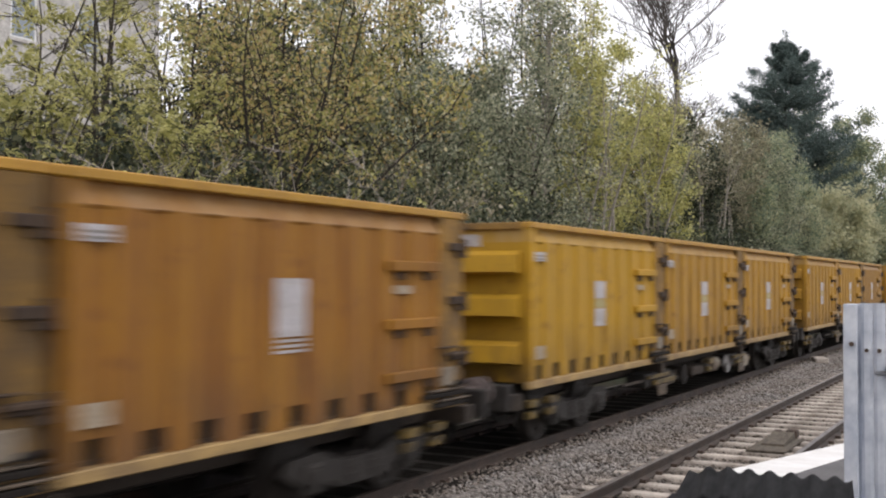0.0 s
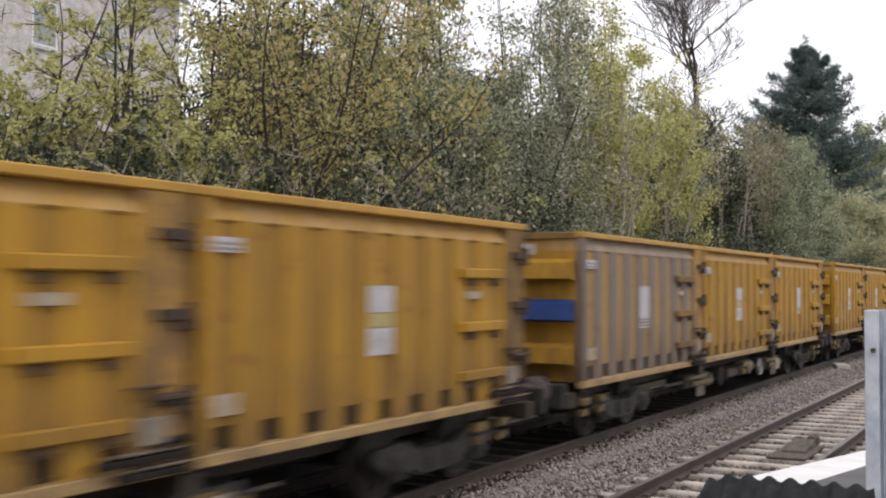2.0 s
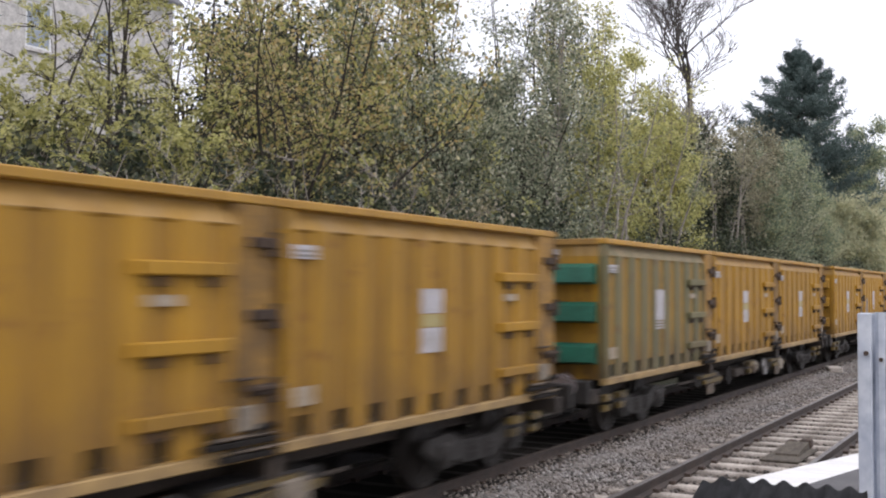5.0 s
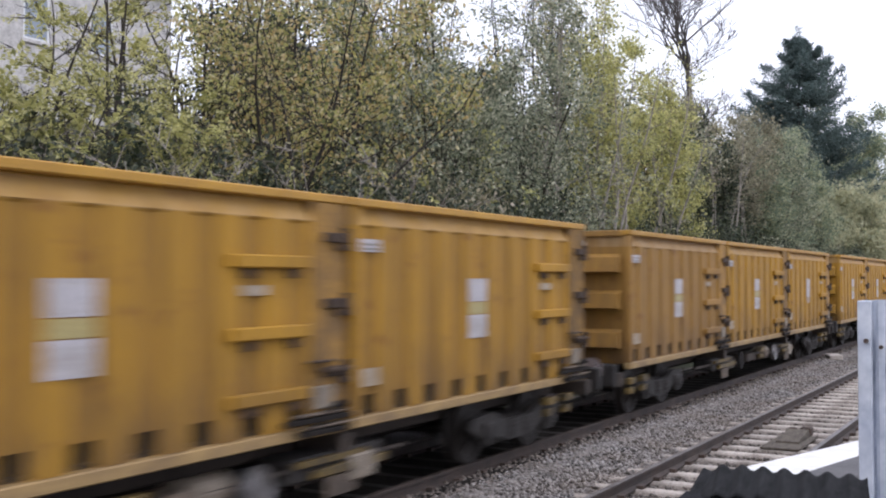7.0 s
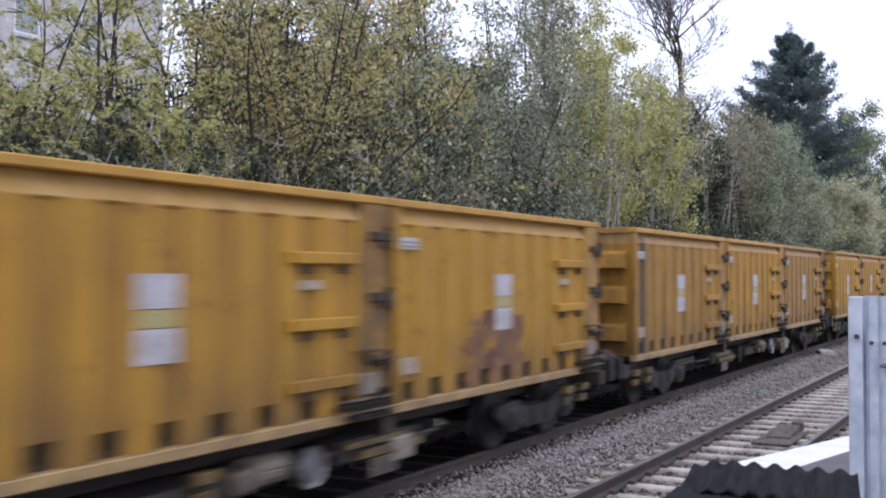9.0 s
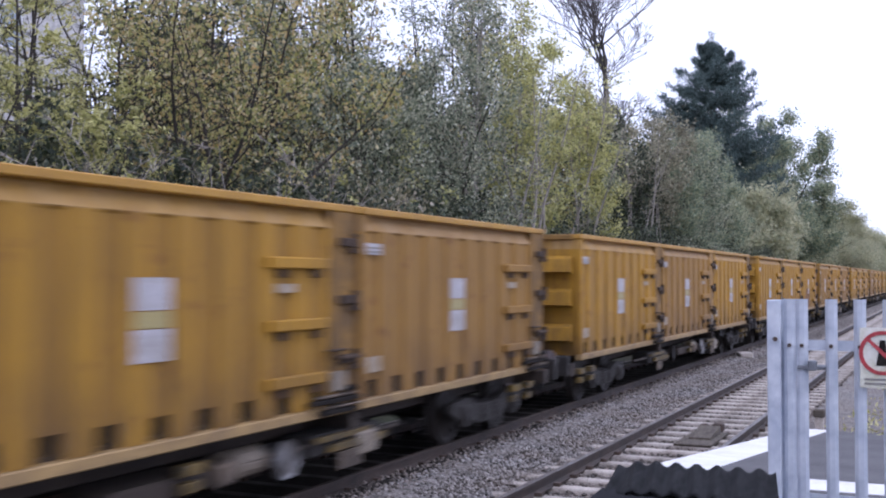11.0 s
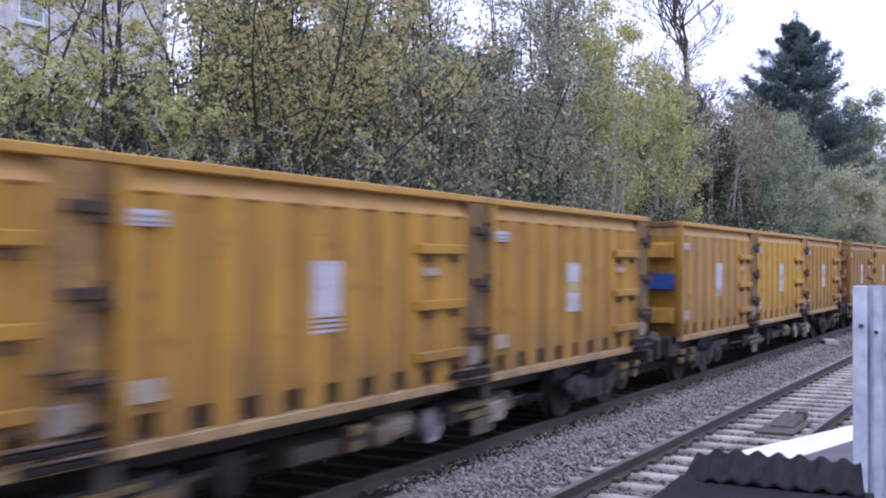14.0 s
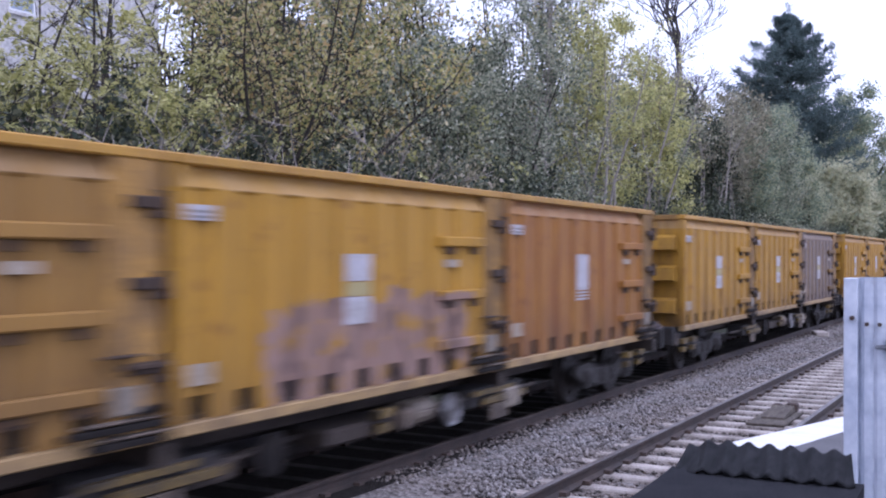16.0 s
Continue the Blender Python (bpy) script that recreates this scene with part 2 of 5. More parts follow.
YELLOW, GRIME = (0.405, 0.213, 0.014), (0.115, 0.066, 0.026)
PAINTS = {
    "yellow": box_paint("yellow_paint", YELLOW, GRIME, 0.68),
    "bright": box_paint("bright_yellow_paint", (0.47, 0.262, 0.014), GRIME, 0.25),
    "dull": box_paint("dull_yellow_paint", (0.30, 0.16, 0.030), (0.12, 0.072, 0.035), 0.55),
    "rust": box_paint("rusty_orange_paint", (0.29, 0.128, 0.011), (0.135, 0.046, 0.018), 0.9),
    "red": box_paint("faded_red_paint", (0.33, 0.145, 0.019), (0.17, 0.058, 0.030), 0.95),
    "grey": box_paint("grey_weathered_paint", (0.145, 0.122, 0.118), (0.30, 0.18, 0.05), 0.4),
    "green": box_paint("weathered_green_paint", (0.125, 0.125, 0.065), (0.33, 0.20, 0.05), 0.45),
    "stripe": box_paint("stripe_recess_paint", (0.44, 0.25, 0.03), (0.15, 0.125, 0.115), 0.85),
    # body yellow darkened: recess shade put into the colour, under the grime runs
    "recess": box_paint("shaded_recess_paint", (0.320, 0.166, 0.018), (0.10, 0.060, 0.027), 0.55),
    "purple_tag": box_paint("tagged_yellow_paint", YELLOW, GRIME, 0.35, (2.6, 0.75, 1.5, 0.35, (0.32, 0.172, 0.040))),
    "grey_tag": box_paint("grey_tagged_paint", YELLOW, GRIME, 0.35, (0.95, 0.78, 0.25, 0.38, (0.22, 0.215, 0.22))),
    "red_patch": box_paint("red_patched_paint", YELLOW, GRIME, 0.35, (2.5, 0.55, 0.75, 0.46, (0.13, 0.062, 0.038))),
    "lilac_tag": box_paint("lilac_tagged_paint", YELLOW, GRIME, 0.4, (3.1, 0.55, 1.9, 0.50, (0.21, 0.135, 0.115))),
    "pink_tag": box_paint("pink_tagged_paint", YELLOW, GRIME, 0.4, (2.4, 0.7, 0.8, 0.25, (0.29, 0.13, 0.085))),
    "streaked": box_paint("streaked_yellow_paint", YELLOW, GRIME, 0.5, None, 2.78, 0.95),
    "streaked_end": box_paint("corner_streaked_paint", (0.36, 0.19, 0.022), GRIME, 0.8, None, 0.45),
}
rail_paint = rough_surface("sill_paint", (0.38, 0.25, 0.095), (0.20, 0.13, 0.06), 5, 40, 0.6, vary=0.1)
rim_paint = rough_surface("rim_paint", (0.46, 0.25, 0.022), (0.33, 0.17, 0.02), 3, 40, 0.55, vary=0.1)
hinge_steel = rough_surface("rusty_hinge_steel", (0.030, 0.019, 0.013), (0.070, 0.042, 0.024), 8, 50, 0.85)
grimy_post = rough_surface("grimy_corner_post", (0.31, 0.165, 0.027), (0.090, 0.055, 0.026), 2.4, 40, 0.75, vary=0.38)
blue_rib = rough_surface("blue_rib_paint", (0.015, 0.05, 0.22), (0.01, 0.035, 0.14), 4, 40, 0.5)
green_rib = rough_surface("green_rib_paint", (0.015, 0.12, 0.075), (0.01, 0.08, 0.05), 4, 40, 0.5)
# near-black colour stands in for shade inside the pockets and on the floor
dark_hole = rough_surface("hollow_shade", (0.008, 0.007, 0.006), (0.016, 0.013, 0.011), 8, 60)
black_steel = rough_surface("oily_black_steel", (0.010, 0.009, 0.009), (0.026, 0.022, 0.019), 6, 50, 0.85)
brown_steel = rough_surface("brake_dust_steel", (0.028, 0.021, 0.017), (0.055, 0.040, 0.028), 5, 50, 0.8, vary=0.15)
bogie_steel = rough_surface("brake_dust_bogie", (0.030, 0.025, 0.022), (0.015, 0.013, 0.011), 5, 50, 0.8, vary=0.15)
coupling_steel = rough_surface("worn_dark_steel", (0.21, 0.172, 0.165), (0.085, 0.070, 0.066), 5, 50, 0.6, 0.2)
wheel_steel = rough_surface("wheel_steel", (0.040, 0.033, 0.028), (0.022, 0.018, 0.015), 6, 50, 0.65, 0.3)
bracket_yellow = rough_surface("bracket_yellow_paint", (0.17, 0.11, 0.022), (0.035, 0.028, 0.018), 9, 50, 0.6)
dusty_brown = rough_surface("dusty_brown_plate", (0.13, 0.098, 0.07), (0.055, 0.042, 0.032), 5, 40, 0.8)
pale_box = rough_surface("pale_grey_enamel", (0.26, 0.22, 0.17), (0.10, 0.075, 0.05), 6, 50, 0.6)
silver_drum = rough_surface("aluminium_drum", (0.27, 0.26, 0.26), (0.12, 0.11, 0.10), 6, 50, 0.4, 0.6)
sign_white = rough_surface("dusty_white_vinyl", (0.46, 0.44, 0.46), (0.34, 0.31, 0.29), 4, 40, 0.5)
sign_green = rough_surface("lime_band_vinyl", (0.37, 0.31, 0.13), (0.31, 0.24, 0.08), 4, 40, 0.5)
worn_plate = rough_surface("scuffed_pale_plate", (0.38, 0.32, 0.25), (0.24, 0.17, 0.09), 7, 40, 0.6)
sign_ink = rough_surface("faded_ink", (0.16, 0.15, 0.15), (0.24, 0.22, 0.20), 6, 40, 0.6)
rail_steel = rough_surface("rusty_rail", (0.036, 0.027, 0.023), (0.062, 0.043, 0.033), 3, 60, 0.75)
rail_head = rough_surface("worn_rail_head", (0.17, 0.155, 0.15), (0.10, 0.085, 0.08), 2, 60, 0.45, 0.4)
concrete = rough_surface("sleeper_concrete", (0.46, 0.41, 0.36), (0.27, 0.235, 0.20), 3, 40, 0.9, vary=0.16)
clip_steel = rough_surface("rail_clip_steel", (0.05, 0.036, 0.028), (0.09, 0.06, 0.045), 8, 60)
soil = rough_surface("bank_soil", (0.055, 0.045, 0.028), (0.035, 0.045, 0.018), 0.5, 9, 0.95, relief=0.6, dist=0.05)
asphalt = rough_surface("platform_asphalt", (0.115, 0.11, 0.112), (0.075, 0.072, 0.075), 1.2, 90, 0.9)
white_paint = rough_surface("platform_edge_white", (0.78, 0.77, 0.76), (0.66, 0.64, 0.62), 2.5, 50, 0.7)
platform_brick = rough_surface("platform_face_brick", (0.14, 0.085, 0.06), (0.09, 0.06, 0.045), 4, 40)
dull_zinc = rough_surface("dull_zinc", (0.22, 0.23, 0.25), (0.13, 0.135, 0.145), 6, 30, 0.55, 0.4)
galvanised = rough_surface("galvanised_steel", (0.56, 0.59, 0.65), (0.44, 0.47, 0.52), 3, 9, 0.5, 0.3, relief=0.03)
weathered_wood = rough_surface("weathered_timber", (0.115, 0.095, 0.072), (0.060, 0.048, 0.036), 3, 40, 0.85, stretch=(1, 6, 6))
black_plastic = rough_surface("matt_black_sheet", (0.008, 0.008, 0.0085), (0.022, 0.022, 0.023), 9, 70, 0.8, stretch=(1, 4, 1))
grey_felt = rough_surface("grey_roofing_felt", (0.022, 0.022, 0.024), (0.014, 0.014, 0.016), 5, 90, 0.9)
stone_wall = rough_surface("pale_limestone", (0.70, 0.67, 0.64), (0.44, 0.42, 0.40), 3.2, 14, 0.9)
slate = rough_surface("roof_slate", (0.16, 0.16, 0.175), (0.11, 0.11, 0.12), 3, 30, 0.7)
upvc = rough_surface("white_window_frame", (0.80, 0.80, 0.80), (0.74, 0.74, 0.74), 2, 30, 0.4, relief=0.02)
fence_wood = rough_surface("dark_fence_paint", (0.05, 0.045, 0.04), (0.03, 0.028, 0.026), 3, 40)
sign_red = rough_surface("sign_red_enamel", (0.40, 0.045, 0.05), (0.33, 0.04, 0.045), 3, 30, 0.4)
sign_cream = rough_surface("sign_cream_enamel", (0.72, 0.70, 0.62), (0.60, 0.58, 0.45), 3, 30, 0.4)
bark_dark = rough_surface("dark_bark", (0.060, 0.048, 0.038), (0.035, 0.030, 0.025), 4, 30, 0.9, relief=0.5)
bark_grey = rough_surface("grey_brown_bark", (0.11, 0.095, 0.085), (0.060, 0.053, 0.047), 4, 30, 0.9, relief=0.5)
bark_pale = rough_surface("pale_bark", (0.40, 0.36, 0.31), (0.24, 0.21, 0.18), 4, 30, 0.9, relief=0.5)

ballast_mat, nt, bsdf = material("grey_ballast", 0.9)
geo = nt.nodes.new("ShaderNodeNewGeometry")
tone = mix(nt, geo.outputs["Random Per Island"], (0.06, 0.056, 0.053), (0.37, 0.345, 0.325))
tone = mix(nt, maths(nt, "MULTIPLY", noise_fac(nt, coords(nt), 0.9, 4), 0.4), tone, (0.20, 0.15, 0.11))
nt.links.new(tone, bsdf.inputs["Base Color"])
crib_mat, nt, bsdf = material("stained_ballast_stone", 0.9)
geo = nt.nodes.new("ShaderNodeNewGeometry")
nt.links.new(mix(nt, geo.outputs["Random Per Island"], (0.055, 0.047, 0.041), (0.25, 0.21, 0.18)), bsdf.inputs["Base Color"])
bed_mat, nt, bsdf = material("ballast_bed", 0.95)
vec = coords(nt)
vor = nt.nodes.new("ShaderNodeTexVoronoi")
vor.inputs["Scale"].default_value = 19
nt.links.new(vec, vor.inputs["Vector"])
sepc = nt.nodes.new("ShaderNodeSeparateColor")
nt.links.new(vor.outputs["Color"], sepc.inputs[0])
tone = mix(nt, sepc.outputs[0], (0.08, 0.073, 0.067), (0.30, 0.275, 0.255))
tone = mix(nt, maths(nt, "MULTIPLY", noise_fac(nt, vec, 0.8, 4), 0.45), tone, (0.17, 0.125, 0.09))
nt.links.new(tone, bsdf.inputs["Base Color"])
bump(nt, bsdf, vor.outputs["Distance"], 0.9, 0.04)

# far-track bed: oily dirt, plus the train's shade put into the colour
shaded_oily_bed = rough_surface("shaded_oily_ballast", (0.017, 0.015, 0.013), (0.040, 0.034, 0.029), 14, 60, 0.9, relief=0.8, dist=0.03)
# far sleepers are darkened so their colour holds the train's shade
shaded_concrete = rough_surface("shade_dark_sleeper", (0.060, 0.050, 0.043), (0.028, 0.024, 0.020), 3, 40, 0.9, vary=0.2)
glass, nt, bsdf = material("window_glass", 0.05)
bsdf.inputs["Base Color"].default_value = (0.30, 0.34, 0.38, 1)
bsdf.inputs["Specular IOR Level"].default_value = 0.8

LEAVES = {
    "lime": leaf_material("lime_leaves", [(0.180, 0.190, 0.068), (0.430, 0.415, 0.140), (0.670, 0.630, 0.235), (0.800, 0.750, 0.390)], 0.52),
    "olive": leaf_material("olive_brown_leaves", [(0.110, 0.120, 0.055), (0.330, 0.345, 0.135), (0.640, 0.590, 0.210), (0.610, 0.430, 0.180), (0.860, 0.790, 0.500)], 0.57),
    "greygreen": leaf_material("grey_green_leaves", [(0.100, 0.130, 0.085), (0.260, 0.290, 0.190), (0.480, 0.490, 0.330), (0.700, 0.670, 0.500)], 0.45),
    "yellow": leaf_material("yellow_leaves", [(0.250, 0.265, 0.110), (0.520, 0.515, 0.210), (0.740, 0.700, 0.260), (0.810, 0.760, 0.390)], 0.54),
    # ivy green, darkened to put the wood's self-shadow into the colour
    "dark": leaf_material("shade_dark_ivy_leaves", [(0.022, 0.032, 0.020), (0.048, 0.066, 0.038), (0.100, 0.118, 0.066), (0.260, 0.262, 0.160)], 0.30),
    "fir": leaf_material("fir_needles", [(0.065, 0.105, 0.100), (0.120, 0.170, 0.158), (0.190, 0.235, 0.205)], 0.25),
    # next two: colours raised to put distance haze into the leaves
    "far": leaf_material("haze_toned_leaves", [(0.170, 0.225, 0.155), (0.290, 0.345, 0.230), (0.450, 0.480, 0.310), (0.600, 0.580, 0.340)], 0.5),
    "pale": leaf_material("pale_haze_toned_leaves", [(0.380, 0.410, 0.270), (0.520, 0.530, 0.350), (0.650, 0.620, 0.390), (0.720, 0.670, 0.450)], 0.55),
    "brown": leaf_material("brown_leaves", [(0.170, 0.160, 0.105), (0.350, 0.325, 0.215), (0.580, 0.530, 0.360)], 0.45),
    "buff": leaf_material("faded_buff_leaves", [(0.110, 0.115, 0.060), (0.290, 0.270, 0.150), (0.520, 0.460, 0.310), (0.720, 0.640, 0.510)], 0.4),
}

for dull in (black_plastic, grey_felt, black_steel, shaded_oily_bed):
    dull.node_tree.nodes["Principled BSDF"].inputs["Specular IOR Level"].default_value = 0.12

# ---- ground and bank ----
def bank_height(y):
    return -0.42 if y < 10.2 else min(7.0, -0.42 + (y - 10.2) * 0.535) if y < 24.1 else 7.0


def build_ground():
    ys = [-900, -60, -14, -4, 1.2, 2.0, 2.1, 4.9, 5.4, 9.3, 10.2, 11, 12.5, 14, 16, 18, 20, 22, 24.1, 27, 40, 90, 900]
    xs = [-900, -300, -100] + [x for x in range(-60, 261, 8)] + [330, 600, 2000]
    v = []
    for x in xs:
        for y in ys:
            z = bank_height(y)
            if 10.5 < y < 90 and abs(x) < 300:
                z += 0.35 * noise.noise(Vector((x * 0.13, y * 0.2, 0)))
            v.append((x, y, z))
    n = len(ys)
    f = [(i * n + j, (i + 1) * n + j, (i + 1) * n + j + 1, i * n + j + 1) for i in range(len(xs) - 1) for j in range(n - 1)]
    ob = new("ground", array_mesh("ground", np.array(v), np.array(f), [soil], smooth=True))
    tagged(ob, "earth embankment rising behind the railway line", "ground", kind="structure")
    g = Geo()
    prof = [(1.9, -0.41), (2.35, -0.215), (4.45, -0.205), (4.75, -0.185), (5.45, -0.19), (5.92, -0.145), (6.40, -0.143), (6.44, -0.175), (8.9, -0.17), (9.7, -0.41)]
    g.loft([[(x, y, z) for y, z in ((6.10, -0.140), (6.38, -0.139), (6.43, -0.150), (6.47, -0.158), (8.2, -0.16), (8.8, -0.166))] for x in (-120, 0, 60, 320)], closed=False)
    tagged(part("stained_ballast", g, shaded_oily_bed), "dark oily ballast under the far track, train's shade in its colour", "ballast", kind="structure")
    g = Geo()
    g.loft([[(x, y, z) for y, z in prof] for x in (-120, -40, 0, 40, 80, 160, 320)], closed=False)
    tagged(part("ballast_bed", g, bed_mat), "grey crushed stone ballast bed under two tracks", "ballast", kind="structure")


def build_stones():
    """Loose ballast stones where the line passes the platform."""
    base = np.array([(1, 0, 0), (0, 1, 0), (-1, 0, 0), (0, -1, 0), (0.2, 0.1, 0.8), (-0.1, 0.1, -0.7)])
    tri = np.array([(0, 1, 4), (1, 2, 4), (2, 3, 4), (3, 0, 4), (1, 0, 5), (2, 1, 5), (3, 2, 5), (0, 3, 5)])
    for seed, mat, words, areas in (
            (4, ballast_mat, "loose angular grey ballast stones between the tracks", ((11000, 10, 34, 4.75, 5.95, -0.165), (5200, 34, 70, 4.75, 5.95, -0.165), (2600, 10, 34, 4.45, 4.75, -0.20), (1500, 10, 34, 5.9, 6.15, -0.140), (1300, 34, 80, 5.9, 6.2, -0.140))),
            (5, crib_mat, "brown-stained ballast stones between the sleepers", ((9000, 10, 30, 2.3, 4.40, -0.195), (6000, 30, 60, 2.2, 4.40, -0.195), (2600, 10, 34, 6.0, 6.42, -0.140), (2400, 34, 80, 6.05, 6.42, -0.140)))):
        rng = np.random.default_rng(seed)
        c = np.concatenate([np.stack([rng.uniform(x0, x1, n), rng.uniform(y0, y1, n), np.full(n, z) + rng.uniform(-0.012, 0.012, n)], 1) for n, x0, x1, y0, y1, z in areas])
        n = len(c)
        size = rng.uniform(0.015, 0.044, (n, 1, 1))
        ang = rng.uniform(0, math.tau, n)
        p = base[None] * rng.uniform(0.6, 1.25, (n, 6, 3)) * size
        ca, sa = np.cos(ang)[:, None], np.sin(ang)[:, None]
        q = np.stack([p[..., 0] * ca - p[..., 1] * sa, p[..., 0] * sa + p[..., 1] * ca, p[..., 2]], -1) + c[:, None]
        f = (tri[None] + 6 * np.arange(n)[:, None, None]).reshape(-1, 3)
        ob = new("ballast_stones", array_mesh("ballast_stones", q.reshape(-1, 3), f, [mat]))
        tagged(ob, words, "stones", kind="stuff")


def rail_geo(x0, x1, y):
    prof = [(-0.07, -0.16), (0.07, -0.16), (0.07, -0.145), (0.012, -0.12), (0.012, -0.045), (0.036, -0.035), (0.036, -0.004),
            (0.028, 0.0), (-0.028, 0.0), (-0.036, -0.004), (-0.036, -0.035), (-0.012, -0.045), (-0.012, -0.12), (-0.07, -0.145)]
    g = Geo()
    g.loft([[(x, y + a, b) for a, b in prof] for x in (x0, x1)], caps=True)
    for i, m in enumerate(g.m[:14]):
        g.m[i] = 1 if i in (6, 7, 8) else 0
    return g


def build_tracks():
    for cy, tint in ((NEAR_Y, "near"), (FAR_Y, "far")):
        track = new("railway_track")
        tagged(track, "rusty running rails on pale concrete sleepers in ballast", "railway track", "tracks", "structure")
        for s in (-1, 1):
            # far rail heads take the dark rail colour to stand for the train's shade
            part("rail", rail_geo(-110, 320, cy + s * GAUGE_HALF), [rail_steel, rail_head if tint == "near" else rail_steel], track)
        g = Geo()
        ring = lambda x0, x1, z: [(x0, -1.25, z), (x1, -1.25, z), (x1, 1.25, z), (x0, 1.25, z)]
        g.loft([ring(-0.115, 0.115, -0.30), ring(-0.10, 0.10, -0.17), ring(-0.085, 0.085, -0.15)])
        tone = concrete if tint == "near" else shaded_concrete
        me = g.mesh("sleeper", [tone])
        rest = Geo()
        clips = Geo()
        rng = random.Random(7)
        for i in range(-150, 460):
            x = i * 0.65 + rng.uniform(-0.015, 0.015)
            for s in (-1, 1):
                for e in (-1, 1):
                    if 6 < x < 75:
                        y = cy + s * GAUGE_HALF + e * 0.105
                        clips.box(x - 0.05, x + 0.05, y - 0.04, y + 0.04, -0.15, -0.105)
            if 6 < x < 100:
                ob = new("sleeper", me)
                ob.location, ob.rotation_euler = (x, cy, rng.uniform(-0.008, 0.004)), (0, 0, rng.uniform(-0.008, 0.008))
                ob.parent = track
            else:
                rest.box(x - 0.12, x + 0.12, cy - 1.25, cy + 1.25, -0.30, -0.15)
        tagged(part("distant_sleepers", rest, tone, track), kind="stuff")
        tagged(part("rail_clips", clips, clip_steel, track), kind="stuff")


def build_track_box():
    thing = new("track_equipment_box")
    thing.location = (16.95, 3.5, -0.15)
    tagged(thing, "low brown weathered cover box between the rails", "equipment box")
    g = Geo()
    g.loft([[(-0.30, -0.22, 0), (0.60, -0.22, 0), (0.60, 0.13, 0), (-0.30, 0.13, 0)], [(-0.28, -0.21, 0.06), (0.58, -0.20, 0.14), (0.58, 0.11, 0.14), (-0.28, 0.12, 0.06)]])
    part("cover", g, weathered_wood, thing)
    part("base_board", Geo().box(-0.80, 0.66, -0.32, 0.24, -0.005, 0.03, 0, 0.008), weathered_wood, thing)
    part("end_lug", Geo().box(0.66, 0.86, -0.22, -0.05, 0.02, 0.16, 0, 0.02), clip_steel, thing)
    part("end_lug", Geo().box(0.66, 0.82, 0.02, 0.15, 0.02, 0.14, 0, 0.02), clip_steel, thing)
    stone = part("concrete_block", Geo().box(-0.5, 0.5, -0.2, 0.2, 0, 0.16, 0, 0.03), concrete)
    stone.location, stone.rotation_euler = (35.5, 5.9, -0.17), (0, 0, 0.3)
    tagged(stone, "pale concrete trough block lying on the ballast", "concrete block")


def build_marker():
    """A short post beside the near rail, past the ramp."""
    post = new("marker_post")
    post.location = (20.3, 2.08, -0.40)
    tagged(post, "short weathered lineside marker post on the ballast", "post")
    part("shaft", Geo().loft([[(-a, -a, z), (a, -a, z), (a, a, z), (-a, a, z)] for a, z in ((0.075, 0.0), (0.065, 0.30))]), concrete, post)
    part("cap", Geo().box(-0.10, 0.10, -0.10, 0.10, 0.28, 0.42, 0, 0.02), weathered_wood, post, "weathered brown cap")


# ---- platform, fence and sheet roof ----
RAMP_X, RAMP_END, RAMP_DROP = 8.2, 17.4, 0.094


def build_platform():
    z, zr = PLATFORM_Z, PLATFORM_Z - (RAMP_END - RAMP_X) * RAMP_DROP
    top = new("platform")
    tagged(top, "grey asphalt station platform ending in a ramp with white edge", "platform", kind="structure")
    g = Geo()
    for x0, x1, z0, z1 in ((-60, RAMP_X, z, z), (RAMP_X, RAMP_END, z, zr)):
        g.loft([[(x, 1.63, -0.4), (x, 1.63, zz), (x, -6, zz), (x, -6, -0.4)] for x, zz in ((x0, z0), (x1, z1))])
    part("surface", g, asphalt, top)
    g = Geo()
    for x0, x1, z0, z1 in ((-60, RAMP_X, z, z), (RAMP_X, RAMP_END, z, zr)):
        g.loft([[(x, 1.63, zz - 0.14), (x, 1.63, zz + 0.004), (x, 2.09, zz + 0.004), (x, 2.10, zz - 0.006), (x, 2.10, zz - 0.14)] for x, zz in ((x0, z0), (x1, z1))])
    part("edge_coping", g, white_paint, top, "white painted coping")
    g = Geo()
    for x0, x1, z0, z1 in ((-60, RAMP_X, z, z), (RAMP_X, RAMP_END, z, zr)):
        g.loft([[(x, 1.63, -0.4), (x, 1.63, zz - 0.14), (x, 2.0, zz - 0.14), (x, 2.0, -0.4)] for x, zz in ((x0, z0), (x1, z1))])
    part("face_wall", g, platform_brick, top, "dark brick platform face")
    part("cross_line", Geo().box(7.75, 8.15, 0.3, 1.63, z - 0.01, z + 0.004), white_paint, top, "white painted line")


FAR_END, GATE_X, BOARD_X, NOTICE_X = 9.5, 8.39, 7.95, 8.73


